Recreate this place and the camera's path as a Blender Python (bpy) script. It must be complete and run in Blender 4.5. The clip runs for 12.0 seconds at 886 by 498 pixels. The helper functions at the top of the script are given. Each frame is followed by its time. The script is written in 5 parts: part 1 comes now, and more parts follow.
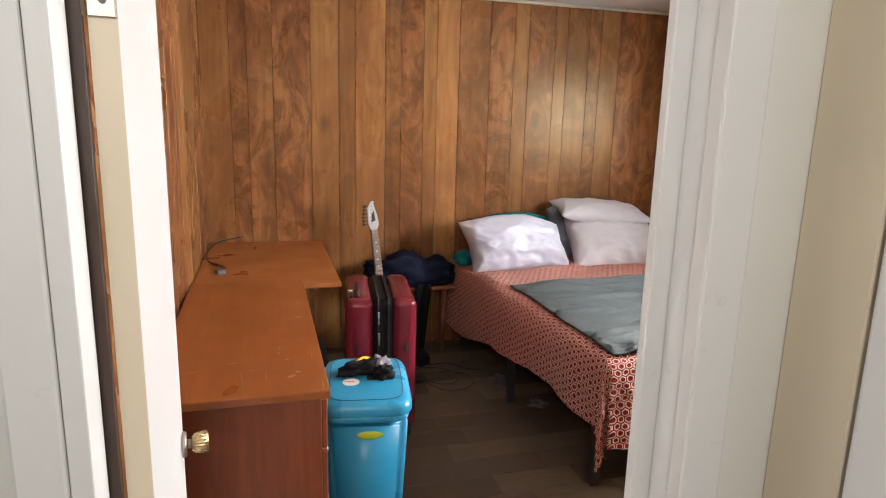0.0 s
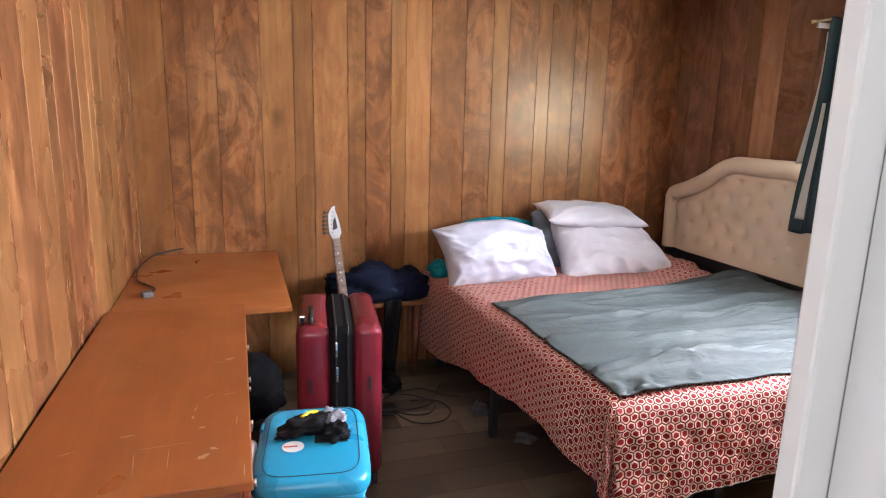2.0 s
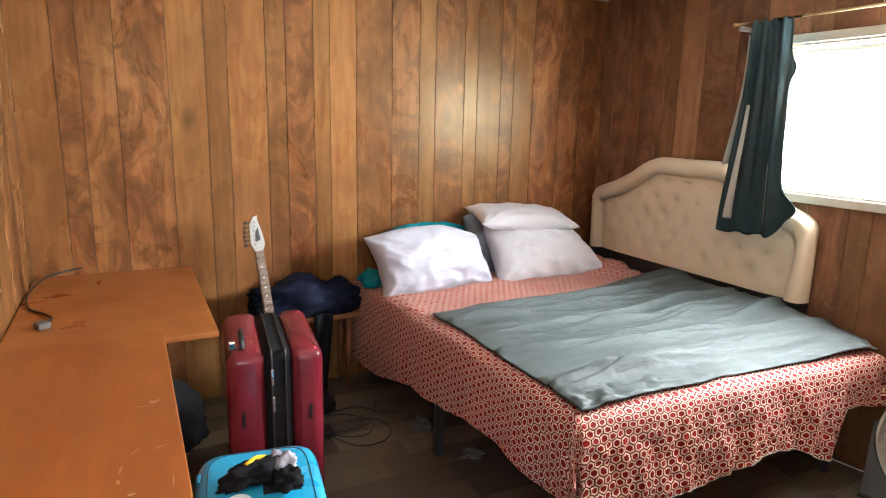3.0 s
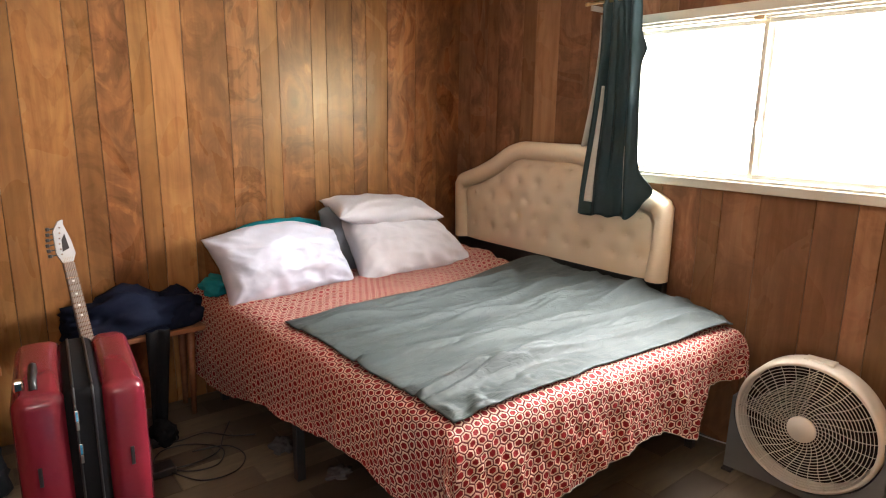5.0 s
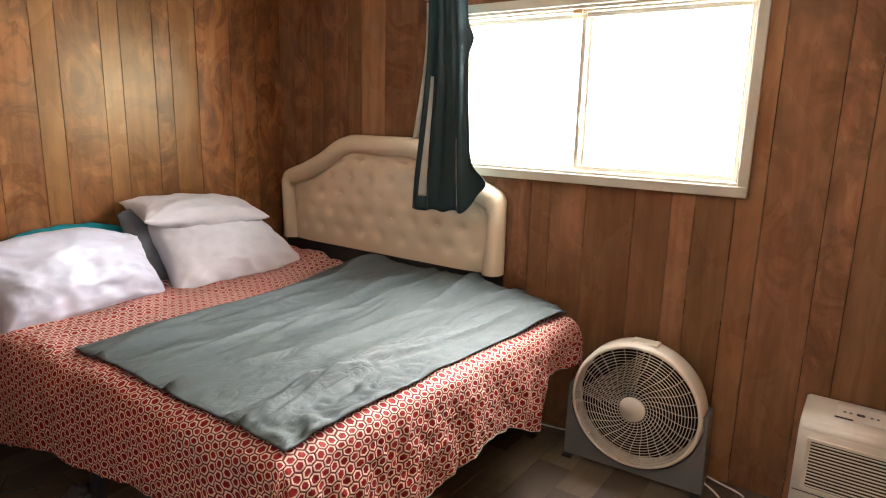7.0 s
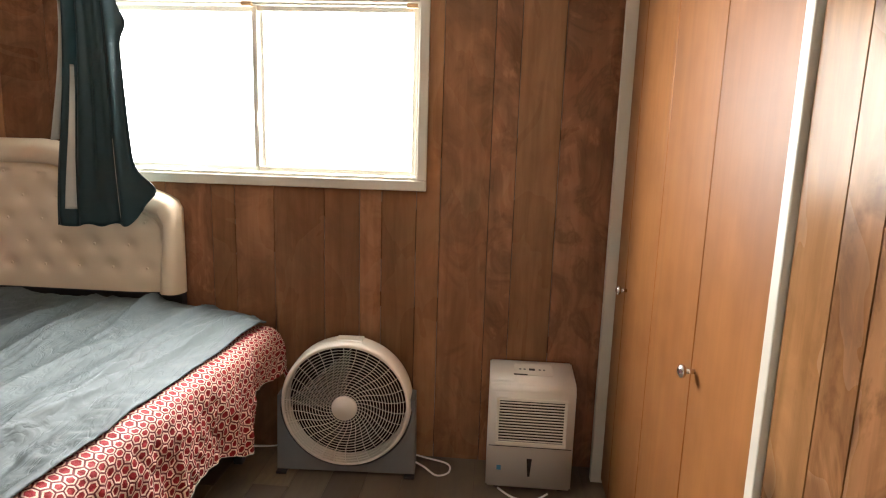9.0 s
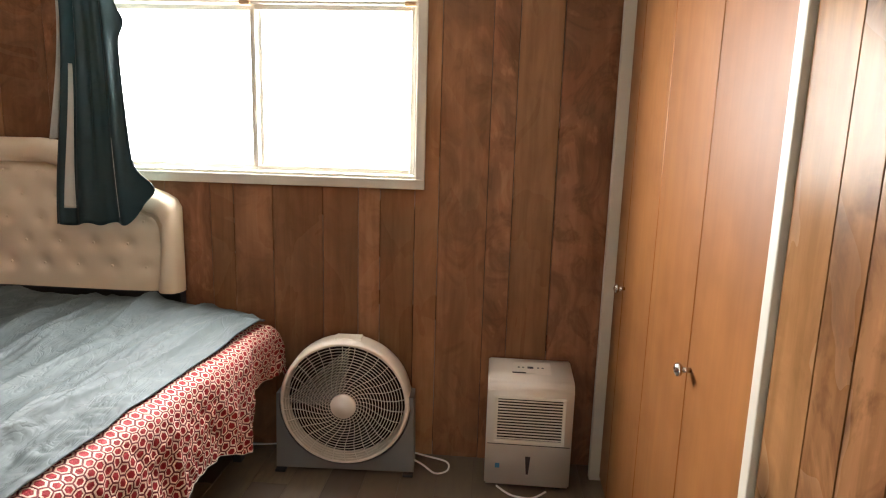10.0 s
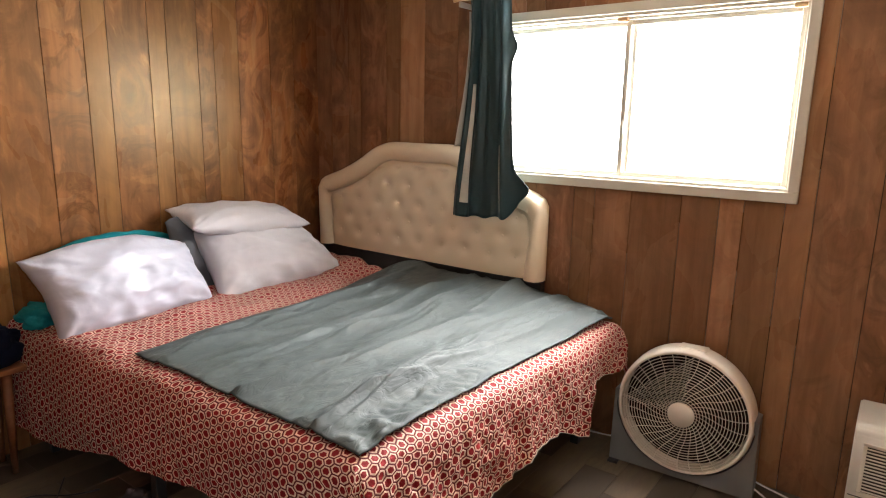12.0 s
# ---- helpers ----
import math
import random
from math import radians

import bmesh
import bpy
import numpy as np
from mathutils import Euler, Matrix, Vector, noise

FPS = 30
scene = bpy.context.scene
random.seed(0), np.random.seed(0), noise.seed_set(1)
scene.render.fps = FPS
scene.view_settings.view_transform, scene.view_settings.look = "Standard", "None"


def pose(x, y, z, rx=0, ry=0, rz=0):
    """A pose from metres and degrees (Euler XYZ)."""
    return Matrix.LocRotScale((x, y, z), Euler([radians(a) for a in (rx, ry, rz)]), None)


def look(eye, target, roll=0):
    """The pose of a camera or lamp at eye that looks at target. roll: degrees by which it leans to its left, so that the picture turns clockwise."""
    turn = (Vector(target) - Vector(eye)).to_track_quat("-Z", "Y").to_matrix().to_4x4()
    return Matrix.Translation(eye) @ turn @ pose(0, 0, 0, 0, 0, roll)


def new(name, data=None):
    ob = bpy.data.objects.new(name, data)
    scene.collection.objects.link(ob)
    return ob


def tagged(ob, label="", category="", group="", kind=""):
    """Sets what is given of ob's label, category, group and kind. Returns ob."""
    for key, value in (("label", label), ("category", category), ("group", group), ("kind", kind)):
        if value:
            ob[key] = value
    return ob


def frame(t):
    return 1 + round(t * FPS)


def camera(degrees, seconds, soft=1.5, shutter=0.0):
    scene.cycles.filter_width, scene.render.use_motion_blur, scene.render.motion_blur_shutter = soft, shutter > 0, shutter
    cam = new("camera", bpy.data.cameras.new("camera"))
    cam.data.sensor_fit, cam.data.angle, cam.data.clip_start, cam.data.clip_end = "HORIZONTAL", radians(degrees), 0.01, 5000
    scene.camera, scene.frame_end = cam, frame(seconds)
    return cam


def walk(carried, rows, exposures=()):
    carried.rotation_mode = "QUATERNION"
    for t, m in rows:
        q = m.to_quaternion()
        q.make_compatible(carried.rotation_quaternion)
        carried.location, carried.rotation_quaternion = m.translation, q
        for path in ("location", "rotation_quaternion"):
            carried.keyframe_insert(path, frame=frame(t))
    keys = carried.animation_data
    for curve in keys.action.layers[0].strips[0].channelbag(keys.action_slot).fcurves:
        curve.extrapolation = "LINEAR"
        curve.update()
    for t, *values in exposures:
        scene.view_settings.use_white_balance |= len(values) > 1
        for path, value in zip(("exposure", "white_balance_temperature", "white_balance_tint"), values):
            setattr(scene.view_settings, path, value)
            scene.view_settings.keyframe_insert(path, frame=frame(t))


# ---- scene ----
cam = camera(70.9, 12.0, 1.1)
PATH = [
    (0, (0.248, 0.223, 1.558), (0.793, 2.105, 1.156), 1.5),
    (0.5, (0.281, 0.323, 1.548), (0.869, 2.191, 1.14), 1.5),
    (1, (0.351, 0.477, 1.558), (0.96, 2.335, 1.141), 1.4),
    (1.5, (0.412, 0.59, 1.553), (1.023, 2.449, 1.14), 1.3),
    (2, (0.41, 0.678, 1.544), (1.024, 2.536, 1.132), 1.4),
    (2.5, (0.375, 0.784, 1.545), (1.032, 2.628, 1.136), 1.4),
    (3, (0.343, 0.888, 1.552), (1.227, 2.636, 1.145), 1.3),
    (3.5, (0.355, 0.957, 1.538), (1.448, 2.58, 1.126), 1.2),
    (3.7, (0.377, 0.982, 1.532), (1.49, 2.59, 1.114), 1.2),
    (5.3, (0.547, 1.116, 1.502), (1.84, 2.582, 1.081), 1.0),
    (5.5, (0.556, 1.133, 1.493), (1.904, 2.55, 1.074), 1.2),
    (6, (0.605, 1.13, 1.478), (2.11, 2.381, 1.064), 1.2),
    (6.5, (0.646, 1.161, 1.463), (2.206, 2.347, 1.062), 1.2),
    (6.7, (0.657, 1.175, 1.476), (2.215, 2.359, 1.066), 1.3),
    (8.5, (0.713, 1.354, 1.437), (2.644, 1.711, 1.059), 1.6),
    (9, (0.707, 1.365, 1.428), (2.667, 1.523, 1.066), 1.7),
    (9.5, (0.709, 1.353, 1.426), (2.673, 1.451, 1.063), 1.7),
    (10, (0.707, 1.353, 1.432), (2.666, 1.515, 1.062), 1.6),
    (10.5, (0.685, 1.348, 1.442), (2.597, 1.796, 1.063), 1.6),
    (11, (0.656, 1.319, 1.443), (2.481, 2.045, 1.067), 1.4),
    (11.5, (0.617, 1.299, 1.463), (2.312, 2.287, 1.076), 1.1),
    (12, (0.558, 1.316, 1.478), (2.13, 2.487, 1.077), 1.1),
]
EXPOSURES = [(0.0, 0.38, 6250, 12), (1.2, 0.52, 6050, 14), (2.4, 0.74, 5600, 14), (3.0, 0.78, 5950, 5), (3.7, 0.70, 6150, 6), (5.5, 0.62, 6450, 10), (6.5, 0.52, 6450, 10), (8.5, 0.30, 6300, 8), (10.0, 0.30, 6250, 8), (10.6, 0.42, 6300, 8), (11.0, 0.58, 6400, 12), (11.5, 0.52, 6450, 10), (12.0, 0.42, 6450, 10)]
walk(cam, [(t, look(eye, target, roll)) for t, eye, target, roll in PATH], EXPOSURES)

# ---- world, window light, exposure ----
world = bpy.data.worlds.new("sky")
scene.world = world
world.use_nodes = True
wn = world.node_tree.nodes
sky = wn.new("ShaderNodeTexSky")
sky.sky_type, sky.sun_disc = "NISHITA", False
sky.sun_elevation, sky.sun_rotation = radians(48), radians(120)
world.node_tree.links.new(sky.outputs[0], wn["Background"].inputs[0])
wn["Background"].inputs[1].default_value = 0.12


def area_lamp(name, m, w, h, watts, colour):
    d = bpy.data.lights.new(name, "AREA")
    d.shape, d.size, d.size_y, d.energy, d.color = "RECTANGLE", w, h, watts, colour
    ob = new(name, d)
    ob.matrix_world = m
    return ob


# daylight of the open sky in the window's opening
area_lamp("window_daylight", look((3.63, 2.48, 1.64), (2.63, 2.48, 1.36)), 1.90, 1.14, 225, (1.0, 0.975, 0.95))
# unseen point light, added to brighten the door frame from the hall
hall_fill = bpy.data.lights.new("hall_fill", "POINT")
hall_fill.energy, hall_fill.color, hall_fill.shadow_soft_size = 31, (1.0, 0.97, 0.92), 0.10
new("hall_fill", hall_fill).location = (-0.01, -0.50, 2.08)

# ---- materials ----


def material(name):
    m = bpy.data.materials.new(name)
    m.use_nodes = True
    return m, m.node_tree.nodes, m.node_tree.links, m.node_tree.nodes["Principled BSDF"]


def mixer(n, l, fac, a, b, mode="MIX"):
    x = n.new("ShaderNodeMix")
    x.data_type, x.blend_type = "RGBA", mode
    for k, v in ((0, fac), (6, a), (7, b)):
        if isinstance(v, (int, float)):
            x.inputs[k].default_value = v
        elif isinstance(v, tuple):
            x.inputs[k].default_value = (*v, 1)
        else:
            l.new(v, x.inputs[k])
    return x.outputs[2]


def ramp(n, l, src, stops):
    r = n.new("ShaderNodeValToRGB")
    e = r.color_ramp.elements
    while len(e) < len(stops):
        e.new(0.5)
    for i, (p, c) in enumerate(stops):
        e[i].position = p
        e[i].color = (*c, 1) if isinstance(c, tuple) else (c, c, c, 1)
    l.new(src, r.inputs[0])
    return r.outputs[0]


def maths(n, l, op, a, b=0.0):
    x = n.new("ShaderNodeMath")
    x.operation = op
    for k, v in ((0, a), (1, b)):
        if isinstance(v, (int, float)):
            x.inputs[k].default_value = v
        else:
            l.new(v, x.inputs[k])
    return x.outputs[0]


def coords(n, l, scale=(1, 1, 1), spread=0.0, source="Object"):
    """Texture coordinates, shifted by each object's own random number."""
    tc = n.new("ShaderNodeTexCoord")
    mp = n.new("ShaderNodeMapping")
    mp.inputs["Scale"].default_value = scale
    out = tc.outputs[source]
    if spread:
        oi = n.new("ShaderNodeObjectInfo")
        v = n.new("ShaderNodeVectorMath")
        v.operation = "SCALE"
        v.inputs[0].default_value = (1.0, 0.7, 1.9)
        l.new(maths(n, l, "MULTIPLY", oi.outputs["Random"], spread), v.inputs["Scale"])
        w = n.new("ShaderNodeVectorMath")
        l.new(out, w.inputs[0])
        l.new(v.outputs[0], w.inputs[1])
        out = w.outputs[0]
    l.new(out, mp.inputs[0])
    return mp.outputs[0]


def noise_tex(n, l, vec, scale, detail=4.0, rough=0.55, dist=0.0):
    t = n.new("ShaderNodeTexNoise")
    t.inputs["Scale"].default_value, t.inputs["Detail"].default_value = scale, detail
    t.inputs["Roughness"].default_value, t.inputs["Distortion"].default_value = rough, dist
    l.new(vec, t.inputs["Vector"])
    return t.outputs[0]


def bump(n, l, p, height, strength=0.2, distance=0.002):
    b = n.new("ShaderNodeBump")
    b.inputs["Strength"].default_value, b.inputs["Distance"].default_value = strength, distance
    l.new(height, b.inputs["Height"])
    l.new(b.outputs[0], p.inputs["Normal"])


def plain(name, colour, rough=0.5, metal=0.0, vary=0.12, scale=14.0, relief=0.15, wear=None):
    """A surface of one paint or plastic with blotches, fine relief and, if given, scuffs of another colour."""
    m, n, l, p = material(name)
    vec = coords(n, l, spread=5.0)
    big = noise_tex(n, l, vec, scale * 0.25, 3)
    fine = noise_tex(n, l, vec, scale * 9, 3)
    dark = tuple(c * (1 - vary) for c in colour)
    lite = tuple(min(1, c * (1 + vary)) for c in colour)
    col = mixer(n, l, big, dark, lite)
    if wear:
        col = mixer(n, l, ramp(n, l, noise_tex(n, l, vec, scale * 1.3, 6, 0.7), ((0.62, 0.0), (0.72, 1.0))), col, wear)
    l.new(col, p.inputs["Base Color"])
    p.inputs["Metallic"].default_value = metal
    l.new(ramp(n, l, big, ((0.3, max(0.02, rough - 0.06)), (0.7, min(1, rough + 0.08)))), p.inputs["Roughness"])
    bump(n, l, p, fine, relief, 0.001)
    return m


def panel_wood(name, lite, mid, dark, rough, gloss=0.22, figure=1.0):
    """Printed wood panelling: plain golden boards and burl-figured ones, curls, knots and smoky stains."""
    m, n, l, p = material(name)
    vec = coords(n, l, (1, 1, 1), 37.0)
    oi = n.new("ShaderNodeObjectInfo")

    def stretched(z):
        mp = n.new("ShaderNodeMapping")
        mp.inputs["Scale"].default_value = (1.0, 1.0, z)
        l.new(vec, mp.inputs[0])
        return mp.outputs[0]

    long_, half, most = stretched(0.08), stretched(0.30), stretched(0.62)
    pick = maths(n, l, "FRACT", maths(n, l, "MULTIPLY", oi.outputs["Random"], 7.31))
    figured = maths(n, l, "MULTIPLY", ramp(n, l, pick, ((0.22, 0.22), (0.62, 1.0))), figure)
    grain = noise_tex(n, l, long_, 34, 5, 0.6, 0.7)
    smoke = noise_tex(n, l, half, 2.6, 4, 0.6, 0.8)
    curl = noise_tex(n, l, most, 4.6, 5, 0.58, 2.6)
    cloud = noise_tex(n, l, most, 2.4, 3, 0.55, 1.2)
    rings = n.new("ShaderNodeTexWave")
    rings.bands_direction = "X"
    rings.inputs["Scale"].default_value, rings.inputs["Distortion"].default_value = 5.0, 11.0
    rings.inputs["Detail"].default_value, rings.inputs["Detail Scale"].default_value = 2.0, 0.9
    l.new(stretched(0.22), rings.inputs["Vector"])
    col = mixer(n, l, ramp(n, l, smoke, ((0.36, 0.0), (0.64, 1.0))), lite, mid)
    col = mixer(n, l, ramp(n, l, rings.outputs[1], ((0.0, 0.0), (0.7, 0.10), (1.0, 0.38))), col, mid)
    col = mixer(n, l, maths(n, l, "MULTIPLY", ramp(n, l, cloud, ((0.44, 0.0), (0.68, 0.85))), figured), col, dark)
    col = mixer(n, l, maths(n, l, "MULTIPLY", ramp(n, l, curl, ((0.50, 0.0), (0.60, 0.55), (0.66, 0.25), (0.76, 0.8))), figured), col, dark)
    col = mixer(n, l, maths(n, l, "MULTIPLY", ramp(n, l, curl, ((0.34, 0.55), (0.43, 0.0))), figured), col, tuple(min(1, c * 1.12) for c in lite))
    col = mixer(n, l, ramp(n, l, grain, ((0.36, 0.22), (0.58, 0.0))), col, dark)
    v = n.new("ShaderNodeTexVoronoi")
    v.inputs["Scale"].default_value = 2.6
    l.new(most, v.inputs["Vector"])
    ragged = maths(n, l, "ADD", v.outputs["Distance"], maths(n, l, "MULTIPLY", maths(n, l, "SUBTRACT", curl, 0.5), 0.16))
    col = mixer(n, l, ramp(n, l, ragged, ((0.02, 0.75), (0.06, 0.45), (0.13, 0.0))), col, tuple(c * 0.5 for c in dark))
    hsv = n.new("ShaderNodeHueSaturation")
    l.new(maths(n, l, "ADD", maths(n, l, "MULTIPLY", oi.outputs["Random"], 0.44), 0.76), hsv.inputs["Value"])
    l.new(maths(n, l, "ADD", maths(n, l, "MULTIPLY", pick, -0.012), 0.502), hsv.inputs["Hue"])
    l.new(col, hsv.inputs["Color"])
    l.new(hsv.outputs[0], p.inputs["Base Color"])
    l.new(ramp(n, l, cloud, ((0.3, rough - 0.05), (0.7, rough + 0.07))), p.inputs["Roughness"])
    p.inputs["Specular IOR Level"].default_value = gloss
    p.inputs["Specular Tint"].default_value = (1.0, 0.82, 0.48, 1)
    bump(n, l, p, grain, 0.05, 0.001)
    return m


def furniture_wood(name, lite, dark, rough, along=(0.12, 1, 1), gloss=0.5, streak=0.5):
    m, n, l, p = material(name)
    vec = coords(n, l, along, 9.0)
    raw = coords(n, l, (1, 1, 1), 9.0)
    grain = noise_tex(n, l, vec, 38, 6, 0.6, 0.8)
    big = noise_tex(n, l, vec, 5, 4, 0.55, 0.6)
    blot = noise_tex(n, l, raw, 3.5, 3)
    col = mixer(n, l, ramp(n, l, big, ((0.3, 0.0), (0.7, 1.0))), dark, lite)
    col = mixer(n, l, ramp(n, l, grain, ((0.35, streak), (0.62, 0.0))), col, tuple(c * 0.6 for c in dark))
    col = mixer(n, l, ramp(n, l, blot, ((0.45, 0.0), (0.75, 0.45))), col, tuple(c * 0.7 for c in dark))
    l.new(col, p.inputs["Base Color"])
    l.new(ramp(n, l, blot, ((0.3, rough - 0.02), (0.7, rough + 0.08))), p.inputs["Roughness"])
    p.inputs["Specular IOR Level"].default_value = gloss
    bump(n, l, p, grain, 0.04, 0.0006)
    return m


def cloth(name, colour, rough=0.85, vary=0.12, weave=900.0, sheen=0.0, crease=None, gloss=None, fold=0.4, edge=0.0):
    m, n, l, p = material(name)
    vec = coords(n, l, spread=3.0)
    big = noise_tex(n, l, vec, 5, 4)
    fine = noise_tex(n, l, vec, weave, 2)
    col = mixer(n, l, big, tuple(c * (1 - vary) for c in colour), tuple(min(1, c * (1 + vary)) for c in colour))
    col = mixer(n, l, ramp(n, l, fine, ((0.4, 0.18), (0.6, 0.0))), col, tuple(c * 0.6 for c in colour))
    l.new(col, p.inputs["Base Color"])
    p.inputs["Roughness"].default_value = rough
    p.inputs["Specular IOR Level"].default_value = gloss if gloss is not None else 0.15
    p.inputs["Sheen Weight"].default_value = sheen
    if crease:
        cm = n.new("ShaderNodeMapping")
        cm.inputs["Scale"].default_value = crease
        cm.inputs["Rotation"].default_value = (0.1, 0.2, 0.35)
        l.new(vec, cm.inputs[0])
        folds = noise_tex(n, l, cm.outputs[0], 1.0, 3, 0.45, 0.9)
        sharp = ramp(n, l, maths(n, l, "ABSOLUTE", maths(n, l, "SUBTRACT", noise_tex(n, l, cm.outputs[0], 1.7, 2, 0.5, 1.3), 0.5)), ((0.0, 0.0), (0.10, 1.0)))
        bump(n, l, p, maths(n, l, "ADD", folds, maths(n, l, "MULTIPLY", sharp, edge)), fold, 0.014)
    else:
        bump(n, l, p, noise_tex(n, l, vec, 38, 4), 0.25, 0.003)
    return m


def spread_cloth():
    """Woven bedspread: cream hexagon rings on red, laid out in the cloth's own metres."""
    m, n, l, p = material("bedspread_weave")
    tc = n.new("ShaderNodeTexCoord")
    sep = n.new("ShaderNodeSeparateXYZ")
    l.new(tc.outputs["UV"], sep.inputs[0])
    px, py = 0.0350, 0.0350 * 1.70
    wob = noise_tex(n, l, tc.outputs["UV"], 160, 2)
    drift = maths(n, l, "MULTIPLY", noise_tex(n, l, tc.outputs["UV"], 9, 2, 0.5, 0.6), 0.012)
    u0 = maths(n, l, "ADD", maths(n, l, "ADD", sep.outputs[0], drift), maths(n, l, "MULTIPLY", wob, 0.0030))
    v0 = maths(n, l, "ADD", sep.outputs[1], maths(n, l, "MULTIPLY", noise_tex(n, l, tc.outputs["UV"], 7, 2, 0.5, 0.9), 0.016))

    def cell(off):
        a = maths(n, l, "SUBTRACT", maths(n, l, "FRACT", maths(n, l, "ADD", maths(n, l, "DIVIDE", u0, px), off)), 0.5)
        b = maths(n, l, "SUBTRACT", maths(n, l, "FRACT", maths(n, l, "ADD", maths(n, l, "DIVIDE", v0, py), off)), 0.5)
        a = maths(n, l, "ABSOLUTE", maths(n, l, "MULTIPLY", a, 2.0))
        b = maths(n, l, "ABSOLUTE", maths(n, l, "MULTIPLY", b, 6.0))
        return maths(n, l, "MAXIMUM", a, maths(n, l, "ADD", maths(n, l, "MULTIPLY", a, 0.5), maths(n, l, "MULTIPLY", b, 0.5 * 1.0)))

    d = maths(n, l, "MINIMUM", cell(0.0), cell(0.5))
    ring = ramp(n, l, d, ((0.56, 0.0), (0.61, 1.0), (0.83, 1.0), (0.88, 0.3)))
    thread = noise_tex(n, l, tc.outputs["UV"], 700, 2)
    big = noise_tex(n, l, tc.outputs["UV"], 3, 3)
    red = mixer(n, l, big, (0.21, 0.007, 0.011), (0.30, 0.011, 0.015))
    col = mixer(n, l, ring, red, (0.84, 0.58, 0.46))
    edge_line = ramp(n, l, d, ((0.86, 0.0), (0.91, 0.95)))
    col = mixer(n, l, edge_line, col, (0.10, 0.006, 0.010))
    col = mixer(n, l, ramp(n, l, thread, ((0.35, 0.35), (0.6, 0.0))), col, (0.16, 0.02, 0.02))
    l.new(col, p.inputs["Base Color"])
    p.inputs["Roughness"].default_value = 0.7
    p.inputs["Specular IOR Level"].default_value = 0.2
    pucker = maths(n, l, "ADD", maths(n, l, "MULTIPLY", ring, 0.25), noise_tex(n, l, tc.outputs["UV"], 26, 4, 0.6, 0.5))
    bump(n, l, p, pucker, 0.8, 0.013)
    return m


M_BACK = panel_wood("back_wall_panelling", (0.350, 0.168, 0.060), (0.220, 0.093, 0.033), (0.068, 0.024, 0.010), 0.28, 0.38)
M_WIN = panel_wood("walnut_panelling", (0.310, 0.156, 0.078), (0.210, 0.098, 0.048), (0.082, 0.036, 0.019), 0.28, 0.24, 0.9)
M_SOUTH = panel_wood("burl_panelling", (0.29, 0.150, 0.060), (0.170, 0.078, 0.030), (0.036, 0.015, 0.007), 0.26, 0.05)
M_GROOVE = plain("groove_black", (0.030, 0.014, 0.008), 0.8, vary=0.3)
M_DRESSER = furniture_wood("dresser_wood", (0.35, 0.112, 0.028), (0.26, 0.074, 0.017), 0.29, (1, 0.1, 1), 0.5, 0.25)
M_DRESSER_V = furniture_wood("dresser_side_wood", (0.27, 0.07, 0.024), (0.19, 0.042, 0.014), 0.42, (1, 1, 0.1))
M_DESK = furniture_wood("desk_wood", (0.41, 0.144, 0.038), (0.30, 0.096, 0.023), 0.29, (0.1, 1, 1), 0.5, 0.3)
M_BENCH = furniture_wood("bench_wood", (0.34, 0.13, 0.05), (0.22, 0.07, 0.025), 0.5, (0.1, 1, 1))
M_SCUFF = plain("bare_scuffed_wood", (0.46, 0.29, 0.17), 0.7, vary=0.25, scale=40)
M_CLOSET = furniture_wood("closet_veneer", (0.250, 0.104, 0.032), (0.185, 0.071, 0.021), 0.38, (1, 1, 0.05), 0.10, 0.18)
M_WHITE = plain("white_trim_paint", (0.78, 0.77, 0.74), 0.45, vary=0.05, wear=(0.68, 0.66, 0.60))
M_CREAM = plain("cream_door_edge", (0.72, 0.62, 0.46), 0.5, vary=0.08)
M_BROWN = plain("dark_brown_wood", (0.045, 0.024, 0.016), 0.6)
M_HALL = plain("hall_wall_paint", (0.76, 0.75, 0.69), 0.6, vary=0.06)
M_CLOSET_TRIM = plain("closet_trim_paint", (0.52, 0.48, 0.39), 0.5, vary=0.08)
M_CEIL = plain("ceiling_paint", (0.72, 0.69, 0.63), 0.75, vary=0.05)
M_BRASS = plain("worn_brass", (0.72, 0.55, 0.30), 0.28, 1.0, 0.15)
M_CHROME = plain("chrome", (0.72, 0.72, 0.72), 0.15, 1.0, 0.05)
M_STEEL = plain("aged_steel", (0.42, 0.38, 0.33), 0.4, 1.0, 0.2)
M_BLACK = plain("black_plastic", (0.018, 0.018, 0.02), 0.4, vary=0.2)
M_BEDMETAL = plain("black_bed_metal", (0.02, 0.02, 0.022), 0.45, vary=0.2)
M_BLUE = plain("turquoise_plastic", (0.025, 0.29, 0.50), 0.3, vary=0.06)
M_LIME = plain("lime_plastic", (0.50, 0.60, 0.02), 0.4)
M_MAROON = plain("maroon_shell", (0.145, 0.012, 0.022), 0.22, vary=0.15)
M_FANWHITE = plain("fan_white_plastic", (0.80, 0.74, 0.64), 0.4, vary=0.06)
M_FANGREY = plain("fan_grey_plastic", (0.165, 0.162, 0.160), 0.45, vary=0.08)
# near-black, so the colour itself gives the shade inside the fan
M_FANSHADE = plain("fan_inner_shade", (0.007, 0.005, 0.004), 0.9)
M_BOXDARK = plain("dark_grey_plastic", (0.07, 0.075, 0.08), 0.5)
M_DEHUM = plain("dehumidifier_white", (0.78, 0.73, 0.64), 0.4, vary=0.05)
M_DEHUMDARK = plain("dehumidifier_dark", (0.03, 0.022, 0.018), 0.7)
M_STICKER = plain("blue_sticker", (0.07, 0.28, 0.46), 0.4)
